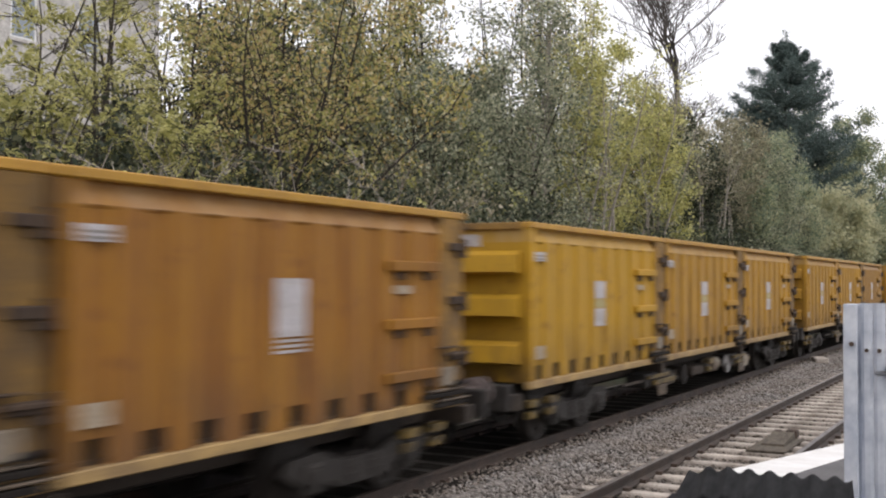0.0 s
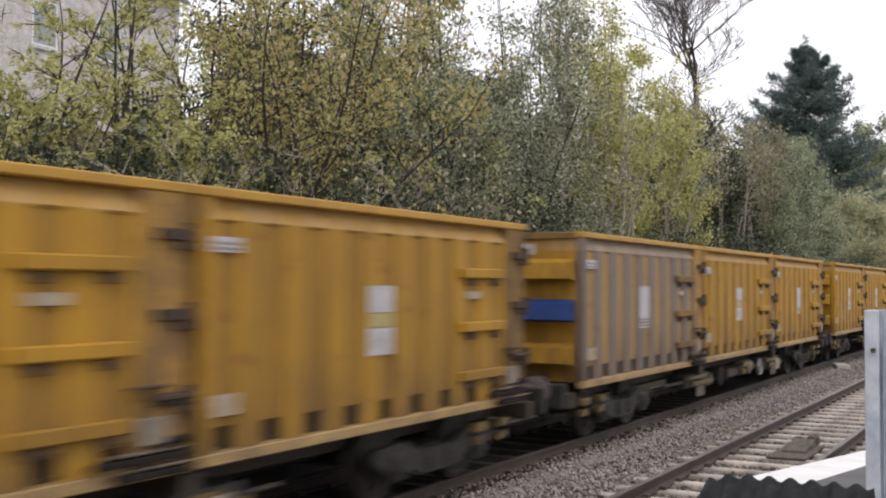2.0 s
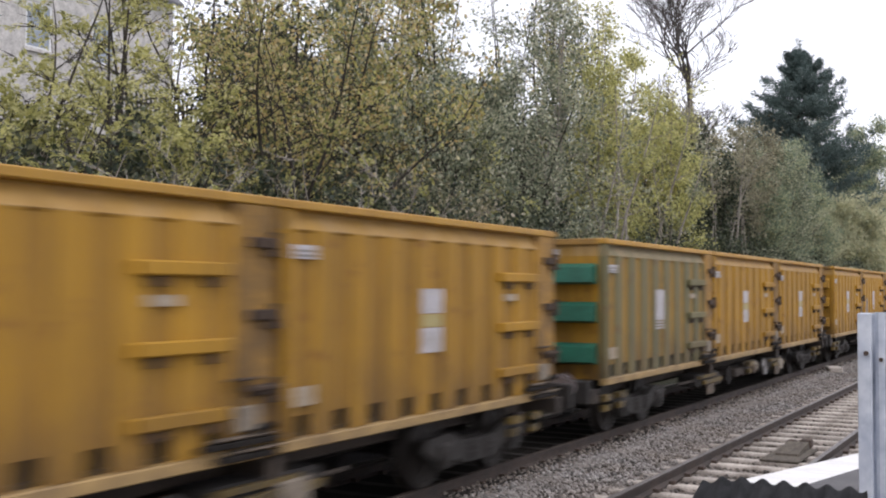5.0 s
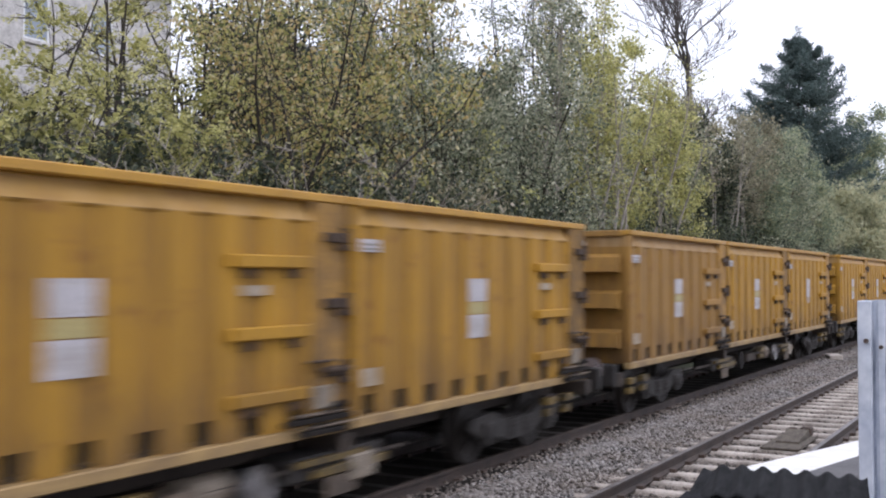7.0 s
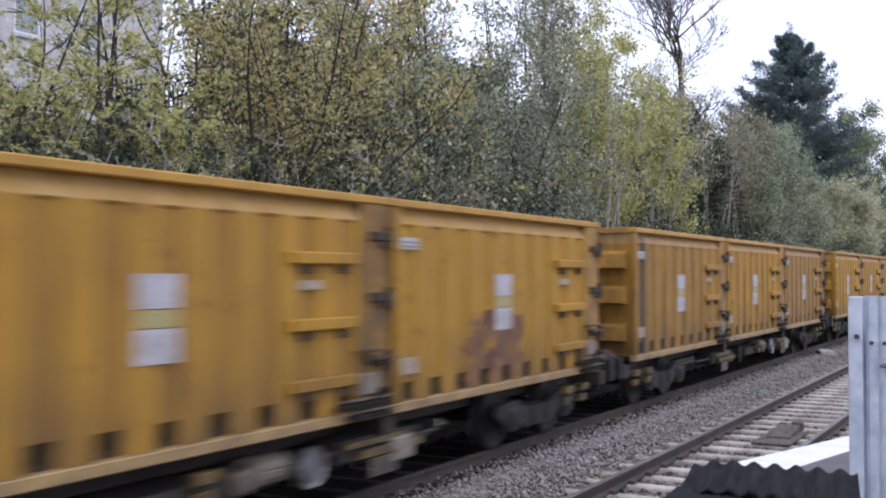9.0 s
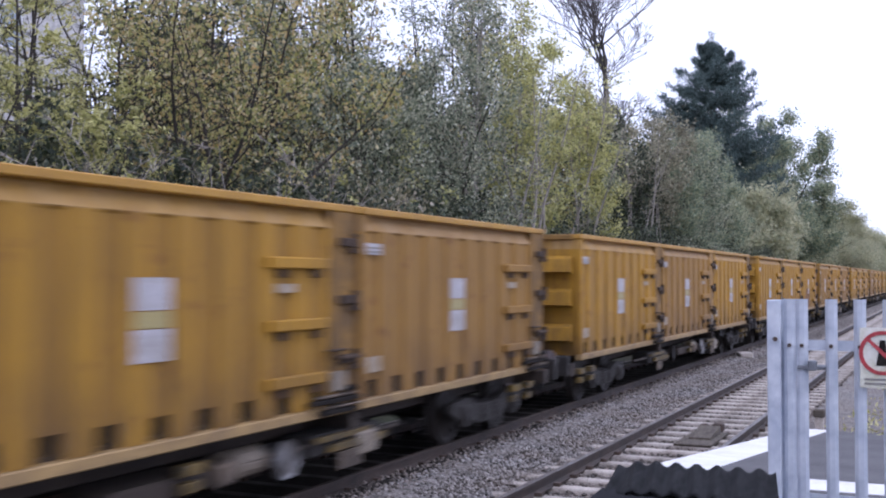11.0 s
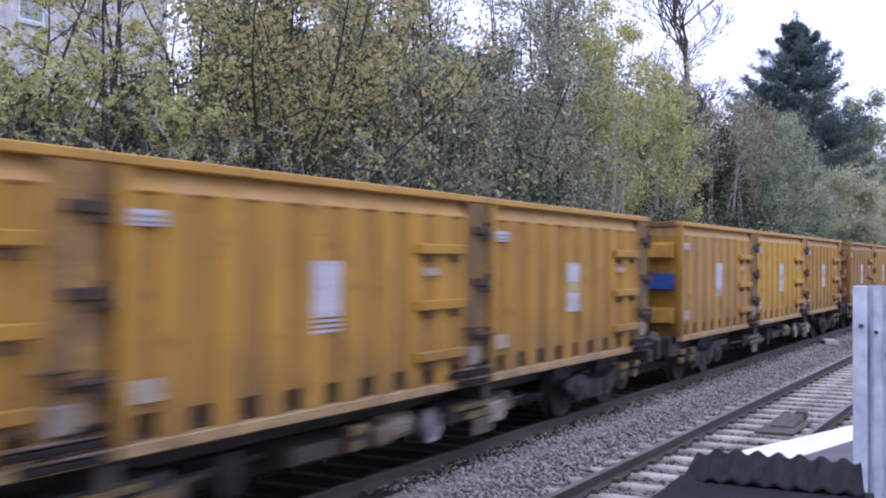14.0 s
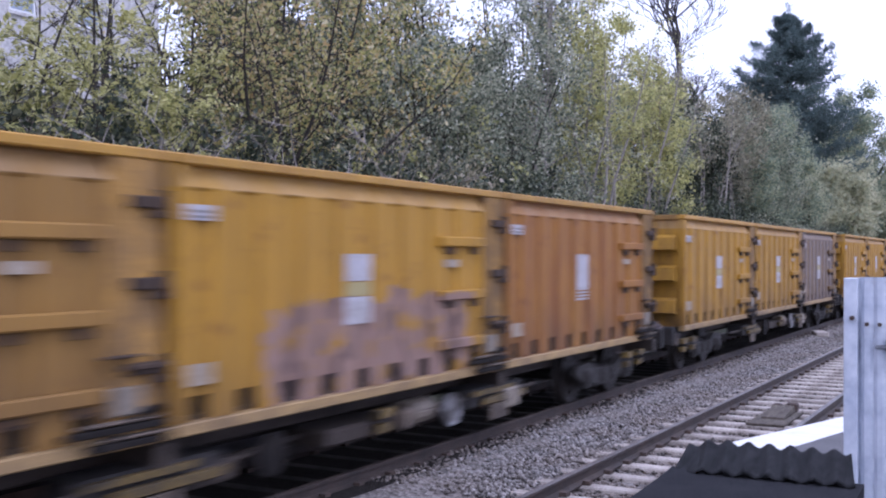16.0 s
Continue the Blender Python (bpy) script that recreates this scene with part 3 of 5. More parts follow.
def build_far_platform():
    """The opposite platform's end, seen through the gaps of the train."""
    end = FAR_END
    top = new("far_platform")
    tagged(top, "opposite station platform with a white painted edge", "platform", kind="structure")
    part("surface", Geo().box(-60, end, 9.2, 12.0, -0.4, 0.88), asphalt, top)
    part("edge_coping", Geo().box(-60, end, 8.75, 9.2, 0.74, 0.885, 0, 0.01), white_paint, top, "white painted coping")
    part("face_wall", Geo().box(-60, end, 8.85, 9.2, -0.4, 0.74), platform_brick, top, "dark brick platform face")
    g = Geo()
    g.loft([[(x, 8.75, -0.4), (x, 8.75, z), (x, 12.0, z), (x, 12.0, -0.4)] for x, z in ((end, 0.88), (end + 6.0, 0.1))])
    part("ramp", g, asphalt, top)
    fence = new("steel_gate")
    tagged(fence, "grey steel sheet gate and posts at the platform end", "gate")
    for x in (GATE_X - 0.95, GATE_X - 0.04, GATE_X + 0.20):
        part("post", Geo().box(x - 0.035, x + 0.035, 10.2, 10.27, 0.88, 2.12, 0, 0.005), galvanised, fence)
    part("gate_leaf", Geo().box(GATE_X - 0.90, GATE_X - 0.09, 10.21, 10.25, 0.98, 2.08, 0, 0.004), galvanised, fence)
    for z in (1.25, 1.85):
        part("gate_rail", Geo().box(GATE_X - 0.09, GATE_X + 0.17, 10.22, 10.25, z - 0.03, z + 0.03), galvanised, fence)
    part("lock_box", Geo().box(GATE_X - 0.62, GATE_X - 0.50, 10.16, 10.21, 1.50, 1.66, 0, 0.01), black_steel, fence, "dark lock box")
    sign = new("stop_board")
    sign.location = (BOARD_X, 10.0, 0.88)
    tagged(sign, "white lineside stopping board on a thin grey pole", "sign")
    part("pole", Geo().tube((0.07, 0.03, 0), (0.07, 0.03, 2.22), 0.025), galvanised, sign)
    part("board", Geo().box(-0.26, 0.20, -0.012, 0.0, 1.80, 2.20, 0, 0.004), sign_cream, sign, "white board")
    font = bpy.data.curves.new("lettering", "FONT")
    font.body, font.size, font.extrude, font.align_x = "HST", 0.20, 0.002, "CENTER"
    words = new("lettering_source", font)
    bpy.context.view_layer.update()
    me = bpy.data.meshes.new_from_object(words.evaluated_get(bpy.context.evaluated_depsgraph_get()))
    bpy.data.objects.remove(words)
    me.materials.clear()
    me.materials.append(black_steel)
    ob = new("lettering", me)
    ob.parent, ob.matrix_basis = sign, pose(-0.03, -0.014, 2.01, 90, 0, 0)
    part("text_bar", Geo().box(-0.16, 0.10, -0.016, -0.011, 1.93, 1.955), sign_ink, sign)
    part("text_bar", Geo().box(-0.20, 0.14, -0.016, -0.011, 1.84, 1.865), sign_ink, sign)
    board = new("notice_post")
    board.location = (NOTICE_X, 10.4, 0.88)
    tagged(board, "small white-framed notice on a grey post", "sign")
    part("pole", Geo().tube((0, 0.03, 0), (0, 0.03, 2.6), 0.03), galvanised, board)
    part("frame", Geo().box(-0.15, 0.15, -0.012, 0.0, 2.28, 2.62, 0, 0.004), sign_cream, board)
    part("notice", Geo().box(-0.11, 0.11, -0.018, -0.012, 2.40, 2.58), black_steel, board)


def build_fence():
    """Palisade fence across the platform end."""
    x0, top, foot = 5.5, 2.215, PLATFORM_Z
    fence = new("palisade_fence")
    fence.location = (x0, 0.0, 0.0)
    tagged(fence, "galvanised steel palisade fence across the platform end", "fence")
    for k in range(3):
        y = 0.80 - k * 2.75
        g = Geo()
        g.box(-0.04, 0.0, y - 0.062, y, foot, top + 0.02, 0, 0.004).box(0.0, 0.075, y - 0.044, y - 0.036, foot, top + 0.02)
        g.box(0.075, 0.085, y - 0.075, y, foot, top + 0.02, 0, 0.003)
        part("post", g, galvanised, fence)
        part("bolt", Geo().tube((-0.06, y - 0.04, top - 0.17), (-0.03, y - 0.04, top - 0.17), 0.012, sides=6), clip_steel, fence)
    for z in (top - 0.20, 1.27):
        g = Geo().box(0.03, 0.036, -5.6, 0.72, z - 0.025, z + 0.025).box(0.036, 0.08, -5.6, 0.72, z - 0.025, z - 0.019)
        part("rail", g, galvanised, fence)
    g = Geo()
    prof = [(-0.028, 0.012), (-0.012, 0.0), (0.012, 0.0), (0.028, 0.012), (0.028, 0.016), (0.012, 0.004), (-0.012, 0.004), (-0.028, 0.016)]
    g.loft([[(-0.02 + b, a, z) for a, b in prof] for z in (foot + 0.05, top + 0.025)])
    me = g.mesh("pale", [galvanised])
    me_bolt = Geo().tube((-0.032, 0, 0), (-0.012, 0, 0), 0.010, sides=6).mesh("pale_bolt", [clip_steel])
    for k in range(46):
        y = (0.697, 0.640)[k] if k < 2 else 0.505 - (k - 2) * 0.129
        if y < -5.5:
            break
        ob = new("pale", me)
        ob.parent, ob.location = fence, (0.01, y, 0)
        ob = new("pale_bolt", me_bolt)
        ob.parent, ob.location = fence, (0.0, y, top - 0.20)
    g = Geo().box(-0.03, 0.05, 0.53, 0.66, top - 0.315, top - 0.295, 0, 0.004).box(-0.04, 0.0, 0.57, 0.61, top - 0.32, top - 0.27, 0, 0.005)
    part("latch", g, dull_zinc, fence, "dull grey latch bar")
    # warning sign
    sign = new("warning_sign")
    sign.location = (x0 - 0.035, 0.275, 1.99)
    tagged(sign, "round red-ringed prohibition sign on a cream board", "sign")
    part("board", Geo().box(-0.004, 0.0, -0.105, 0.10, -0.165, 0.118, 0, 0.001), sign_cream, sign)
    ring = lambda r, x: [(x, r * math.cos(t), r * math.sin(t)) for t in (i * math.tau / 40 for i in range(40))]
    part("ring", Geo().loft([ring(0.104, -0.005), ring(0.104, -0.009), ring(0.086, -0.009), ring(0.086, -0.005)], caps=False), sign_red, sign, "red ring")
    part("slash", Geo().loft([[(x, 0.070, 0.058), (x, 0.058, 0.070), (x, -0.070, -0.058), (x, -0.058, -0.070)] for x in (-0.008, -0.010)]), sign_red, sign, "red diagonal bar")
    part("symbol", Geo().loft([[(x, 0.012, 0.06), (x, -0.012, 0.06), (x, -0.018, 0.0), (x, -0.03, -0.06), (x, 0.03, -0.06), (x, 0.018, 0.0)] for x in (-0.005, -0.007)]), black_steel, sign, "plain dark symbol")
    for z in (-0.125, -0.145):
        part("text_bar", Geo().box(-0.0065, -0.0045, -0.085, 0.08, z - 0.005, z + 0.005), sign_ink, sign)


def build_sheet_roof():
    """Low lineside store with a corrugated black sheet over it."""
    shed = new("low_store")
    shed.location = (3.75, 0.86, PLATFORM_Z)
    tagged(shed, "low dark store roofed with black corrugated sheet", "store")
    part("carcass", Geo().box(-0.30, 0.28, -0.26, 0.34, 0.0, 0.56, 0, 0.01), grey_felt, shed)
    n, rows = 120, []
    for k in range(13):
        u = k / 12
        ridge = 0.010 - 0.002 * u
        rows.append([(0.33 - 0.28 * u + 0.010 * math.sin(j * 0.9) * (k == 12), 0.30 - 0.59 * j / n - 0.05 * u + 0.03 * u * (j < 11),
                      0.735 - 0.058 * u - 0.55 * max(0.0, 0.22 - j / n) ** 2 + ridge * math.cos(j / n * 0.59 / 0.076 * math.tau)) for j in range(n + 1)])
    g = Geo().loft([r + [(x, y, q - 0.010) for x, y, q in reversed(r)] for r in rows])
    part("corrugated_sheet", g, black_plastic, shed, "black corrugated sheet", True)
    g = Geo()
    g.loft([[(x, 0.325, z - 0.10), (x, 0.30, z), (x, -0.36, z + 0.002), (x, -0.36, z - 0.08)] for x, z in ((0.12, 0.668), (-0.05, 0.656), (-0.42, 0.642))])
    part("apron", g, grey_felt, shed, "black felt apron")


# ---- houses and garden fence on the bank ----
def build_house(x0, x1, y0, y1, z0, eaves, ridge, windows, label):
    house = new("house")
    tagged(house, label, "house")
    t = 0.35
    holes = sorted(windows)
    # front wall built round its openings
    xs = [x0] + [v for w in holes for v in (w[0], w[0] + w[2])] + [x1]
    for i in range(0, len(xs), 2):
        if xs[i + 1] - xs[i] > 0.01:
            part("wall_section", Geo().box(xs[i], xs[i + 1], y0, y0 + t, z0, eaves), stone_wall, house)
    for wx, wz, ww, wh in holes:
        part("wall_section", Geo().box(wx, wx + ww, y0, y0 + t, z0, wz), stone_wall, house)
        part("wall_section", Geo().box(wx, wx + ww, y0, y0 + t, wz + wh, eaves), stone_wall, house)
    part("back_wall", Geo().box(x0, x1, y1 - t, y1, z0, eaves), stone_wall, house)
    for a, b in ((x0, x0 + t), (x1 - t, x1)):
        g = Geo()
        ym = (y0 + y1) / 2
        g.loft([[(x, y0 + t, z0), (x, y1 - t, z0), (x, y1 - t, eaves), (x, ym, ridge - 0.15), (x, y0 + t, eaves)] for x in (a, b)])
        part("gable_wall", g, stone_wall, house)
    ym = (y0 + y1) / 2
    g = Geo()
    g.loft([[(x, y0 - 0.35, eaves - 0.18), (x, ym, ridge), (x, y1 + 0.35, eaves - 0.18), (x, y1 + 0.35, eaves - 0.03), (x, ym, ridge + 0.16), (x, y0 - 0.35, eaves - 0.03)] for x in (x0 - 0.25, x1 + 0.25)])
    part("roof", g, slate, house, "grey slate roof")
    part("chimney", Geo().box(x1 - 1.4, x1 - 0.6, ym - 0.35, ym + 0.35, ridge - 0.3, ridge + 1.1, 0, 0.03), stone_wall, house)
    for wx, wz, ww, wh in holes:
        w = new("window")
        w.parent = house
        g = Geo()
        b = 0.08
        for box in ((wx, wx + b, wz, wz + wh), (wx + ww - b, wx + ww, wz, wz + wh), (wx + b, wx + ww - b, wz, wz + b), (wx + b, wx + ww - b, wz + wh - b, wz + wh),
                    (wx + b, wx + ww - b, wz + wh * 0.5 - 0.03, wz + wh * 0.5 + 0.03)):
            g.box(box[0], box[1], y0 + 0.02, y0 + 0.10, box[2], box[3])
        part("window_frame", g, upvc, w, "white window frame")
        part("pane", Geo().box(wx + b, wx + ww - b, y0 + 0.05, y0 + 0.06, wz + b, wz + wh / 2 - 0.03), glass, w)
        part("pane", Geo().box(wx + b, wx + ww - b, y0 + 0.05, y0 + 0.06, wz + wh / 2 + 0.03, wz + wh - b), glass, w)
        part("sill", Geo().box(wx - 0.1, wx + ww + 0.1, y0 - 0.08, y0 + 0.0, wz - 0.12, wz - 0.003), stone_wall, w)
    return house


def build_garden_fence():
    fence = new("garden_fence")
    tagged(fence, "dark upright paling fence along the top of the bank", "fence")
    pale = Geo().loft([[(-0.04, 0, z), (0.04, 0, z), (0.04, 0.02, z), (-0.04, 0.02, z)] for z in (0, 1.35)]).mesh("paling", [fence_wood])
    for k in range(150):
        ob = new("paling", pale)
        ob.parent, ob.location = fence, (22.5 + k * 0.2, 24.0, 6.95 + 0.05 * math.sin(k * 0.9))
    for z in (7.25, 8.0):
        part("rail", Geo().box(22.4, 52.4, 24.02, 24.07, z - 0.04, z + 0.04), fence_wood, fence)


# ---- trees ----
def branch_net(rng, stems, height, spread, limbs, bare=0.25, lean=0.10):
    """Tapered limbs as (a, b, ra, rb), and the twig ends that carry leaves."""
    segs, tips = [], []
    bend = 0.13 if lean > 0.12 else 0.07
    for s in range(stems):
        az = rng.uniform(0, math.tau)
        tilt = rng.uniform(0.0, lean) if stems == 1 else rng.uniform(0.6 * lean, 0.04 + lean * 2.0) if lean > 0.08 else rng.uniform(0.0, 0.05)
        h = height * rng.uniform(0.82, 1.0)
        r = 0.011 * h * (1.0 if stems == 1 else 0.62) + 0.015
        p = Vector((0.12 * math.cos(az), 0.12 * math.sin(az), 0)) * (stems > 1)
        steps, pts = 7, []
        d = Vector((math.sin(tilt) * math.cos(az), math.sin(tilt) * math.sin(az), math.cos(tilt)))
        for i in range(steps + 1):
            pts.append((p.copy(), r * (1 - 0.88 * i / steps)))
            d = (d + Vector((rng.gauss(0, bend), rng.gauss(0, bend), 0.05))).normalized()
            p = p + d * h / steps
        for (a, ra), (b, rb) in zip(pts, pts[1:]):
            segs.append((a, b, ra, rb))
        for k in range(limbs):
            u = bare + (1 - bare) * (k + rng.random()) / limbs
            i = min(steps - 1, int(u * steps))
            w = u * steps - i
            a = pts[i][0].lerp(pts[i + 1][0], w)
            ra = max(0.008, (pts[i][1] * (1 - w) + pts[i + 1][1] * w) * 0.5)
            az = rng.uniform(0, math.tau)
            reach = spread * (1.15 - 0.75 * u) * rng.uniform(0.55, 1.1)
            d = Vector((math.cos(az), math.sin(az), rng.uniform(0.15, 0.9))).normalized()
            mid = a + d * reach * 0.5
            end = mid + (d + Vector((rng.gauss(0, 0.25), rng.gauss(0, 0.25), rng.uniform(-0.1, 0.45)))).normalized() * reach * 0.5
            segs += [(a, mid, ra, ra * 0.6), (mid, end, ra * 0.6, 0.004)]
            for c, d0, l in ((mid, d, reach * 0.45), (end, d, reach * 0.3), (a.lerp(mid, 0.6), d, reach * 0.4)):
                for _ in range(3):
                    e = c + (d0 + Vector((rng.gauss(0, 0.7), rng.gauss(0, 0.7), rng.gauss(0.15, 0.5)))).normalized() * l * rng.uniform(0.5, 1.1)
                    segs.append((c, e, 0.010, 0.003))
                    tips.append((c, e))
        tips.append((pts[-2][0], pts[-1][0]))
    return segs, tips


def limb_mesh(segs, bark, sides=5):
    g = Geo()
    for a, b, ra, rb in segs:
        g.tube(a, b, ra, rb, sides if ra > 0.012 else 3)
    me = bpy.data.meshes.new("trunk")
    me.from_pydata([tuple(p) for p in g.v], [], g.f)
    me.materials.append(bark)
    return me


def leaf_mesh(seed, tips, count, size, mat, scatter=0.22, droop=0.2, half=0.34, clump=6, pinnate=False, loose=0.95, even=0.55):
    """Folded leaves in sprays round the twigs; pinnate sprays carry their leaflets in two rows."""
    rng = np.random.default_rng(seed)
    A = np.array([tuple(a) for a, b in tips])
    B = np.array([tuple(b) for a, b in tips])
    w = rng.gamma(even, 1.0, len(A))
    m = count // clump
    k = rng.choice(len(A), m, p=w / w.sum())
    c = A[k] + (B[k] - A[k]) * rng.uniform(0.15, 1.05, (m, 1)) + rng.normal(0, scatter, (m, 3)) * rng.uniform(0.3, 1, (m, 1))
    unit = lambda v: v / np.maximum(np.linalg.norm(v, axis=-1, keepdims=True), 1e-6)
    axis = unit(unit(B[k] - A[k]) * 0.6 + rng.normal(0, 0.6, (m, 3)) - np.array([0, 0, droop]))
    side = unit(np.cross(axis, rng.normal(0, 0.35, (m, 3)) + np.array([0, 0, 1.0])))
    j = np.arange(clump)
    if pinnate:
        c = c[:, None] + axis[:, None] * (size * 0.42 * (j // 2))[None, :, None]
        d = unit(axis[:, None] * 0.6 + side[:, None] * np.where(j % 2, 1.0, -1.0)[None, :, None] + rng.normal(0, 0.2, (m, clump, 3)))
        u = unit(np.cross(d, np.cross(axis, side)[:, None] + rng.normal(0, 0.25, (m, clump, 3))))
    else:
        c = c[:, None] + rng.normal(0, size * loose, (m, clump, 3)) + axis[:, None] * (size * 0.4 * j)[None, :, None]
        d = unit(axis[:, None] * 0.7 + rng.normal(0, 0.75, (m, clump, 3)))
        u = unit(np.cross(d, rng.normal(0, 1, (m, clump, 3)) + np.array([0, 0, 0.8])))
    c, d, u = c.reshape(-1, 3), d.reshape(-1, 3), u.reshape(-1, 3)
    n = np.cross(d, u)
    s = size * rng.uniform(0.55, 1.25, (len(c), 1))
    p = np.stack([c, c + d * s * 0.5 + u * s * half + n * s * 0.12, c + d * s, c + d * s * 0.5 - u * s * half + n * s * 0.12], 1)
    i = 4 * np.arange(len(c))[:, None]
    f = np.concatenate([i + np.array([0, 1, 2]), i + np.array([0, 2, 3])], 1).reshape(-1, 3)
    return array_mesh("crown", p.reshape(-1, 3), f, [mat])


TREE_STORE = {}


def tree(name, label, category, x, y, height, spread, leaves, count, size, stems=1, limbs=14, bark=None, seed=1, bare=0.25, scatter=0.22,
         lean=0.10, turn=0.0, group="", sink=0.15):
    key = (height, spread, leaves, count, size, stems, limbs, seed, bare, scatter)
    if key not in TREE_STORE:
        segs, tips = branch_net(random.Random(seed), stems, height, spread, limbs, bare, lean)
        TREE_STORE[key] = (limb_mesh(segs, bark or bark_dark), leaf_mesh(seed, tips, count, size, LEAVES[leaves], scatter, half=0.22 if leaves == "lime" else 0.34, clump=10 if leaves == "lime" else 6, pinnate=leaves == "lime") if count else None)
    trunk, crown = TREE_STORE[key]
    top = new(name)
    top.location, top.rotation_euler = (x, y, bank_height(y) - sink), (0, 0, turn)
    tagged(top, label, category, group)
    new("trunk", trunk).parent = top
    if crown:
        new("crown", crown).parent = top
    return top


def build_fir(x, y, height, width, seed=3):
    """A tall conifer: tiers of upswept boughs whose side sprays shorten to a point."""
    rng = random.Random(seed)
    segs = [(Vector((0, 0, 0)), Vector((0, 0, height)), 0.34, 0.02)]
    tips = []
    z = 1.2
    while z < height - 0.3:
        u = z / height
        reach = min(0.80 * (height - z), width * (1 - math.exp(-(height - z) / 5.2)))
        for k in range(9 if u < 0.8 else 6):
            az, r = rng.uniform(0, math.tau), max(0.25, reach * rng.uniform(0.55, 1.15))
            out = Vector((math.cos(az), math.sin(az), 0))
            across = Vector((-out.y, out.x, 0))
            a = Vector((0, 0, z + rng.uniform(-0.25, 0.25)))
            rise = rng.uniform(0.20, 0.42)
            at = lambda q: a + out * r * q + Vector((0, 0, r * (rise * q * q - 0.05 * q)))
            segs += [(a, at(0.6), 0.05 * (1 - u) + 0.012, 0.014), (at(0.6), at(1.0), 0.014, 0.005)]
            for q in range(14):
                f = 0.12 + 0.88 * q / 13
                wide = (0.42 * r + 0.25) * (1.04 - f) ** 0.8
                for side in (-1, 1):
                    c = at(f)
                    tips.append((c, c + across * side * wide * rng.uniform(0.5, 1.0) + out * wide * 0.55 + Vector((0, 0, wide * rng.uniform(-0.15, 0.35)))))
            tips += [(at(0.75), at(1.08))] * 2
        z += 0.58
    tips += [(Vector((0, 0, height - 1.6)), Vector((0, 0, height + 0.7)))] * 10
    top = new("fir_tree")
    top.location = (x, y, bank_height(y) - 0.2)
    tagged(top, "tall dark green conifer standing above the other trees", "conifer")
    new("trunk", limb_mesh(segs, bark_dark)).parent = top
    new("crown", leaf_mesh(seed, tips, 120000, 0.34, LEAVES["fir"], 0.02, -0.2, 0.11, 3, loose=0.12, even=6.0)).parent = top
    return top


def build_bare(x, y, height, seed, label, spread=0.5, depth=6, fork=0.53, limb=0.075):
    """A leafless tree that forks again and again."""
    rng = random.Random(seed)
    segs, stem = [], []

    def grow(p, d, length, r, level):
        q = p + d * length
        m = p.lerp(q, rng.uniform(0.4, 0.6)) + Vector((rng.gauss(0, 0.07), rng.gauss(0, 0.07), rng.gauss(0, 0.05))) * length
        segs.extend([(p, m, max(r, 0.015), max(r * 0.85, 0.015)), (m, q, max(r * 0.85, 0.015), max(r * 0.72, 0.012))])
        if level == 0:
            return
        for k in range(3 if level in (5, 6) else 2):
            e = (d + Vector((rng.gauss(0, spread), rng.gauss(0, spread), rng.uniform(0.0, 0.35)))).normalized()
            grow(q, e, length * rng.uniform(0.66, 0.92), r * rng.uniform(0.5, 0.68), level - 1)

    lean = Vector((0.02, 0.03, 1)).normalized()
    p = Vector((0, 0, 0))
    for k in range(4):
        q = p + (lean + Vector((rng.gauss(0, 0.03), rng.gauss(0, 0.03), 0))) * height * fork / 4
        stem.append((p, q, 0.30 - 0.035 * k, 0.265 - 0.035 * k))
        p = q
        if k > 0:
            for _ in range(2):
                grow(p, Vector((rng.gauss(0, 0.8), rng.gauss(0, 0.8), 0.7)).normalized(), height * 0.06, 0.035, 5)
    for k in range(6):
        grow(p, (lean + Vector((rng.uniform(-0.9, 0.9), rng.uniform(-0.9, 0.9), 0.0))).normalized(), height * limb * rng.uniform(0.8, 1.4), 0.11, depth)
    top = new("bare_tree")
    top.location = (x, y, bank_height(y) - 0.2)
    tagged(top, label, "tree")
    new("trunk", limb_mesh(stem, bark_grey, 8)).parent = top
    new("crown", limb_mesh(segs, bark_grey, 6)).parent = top


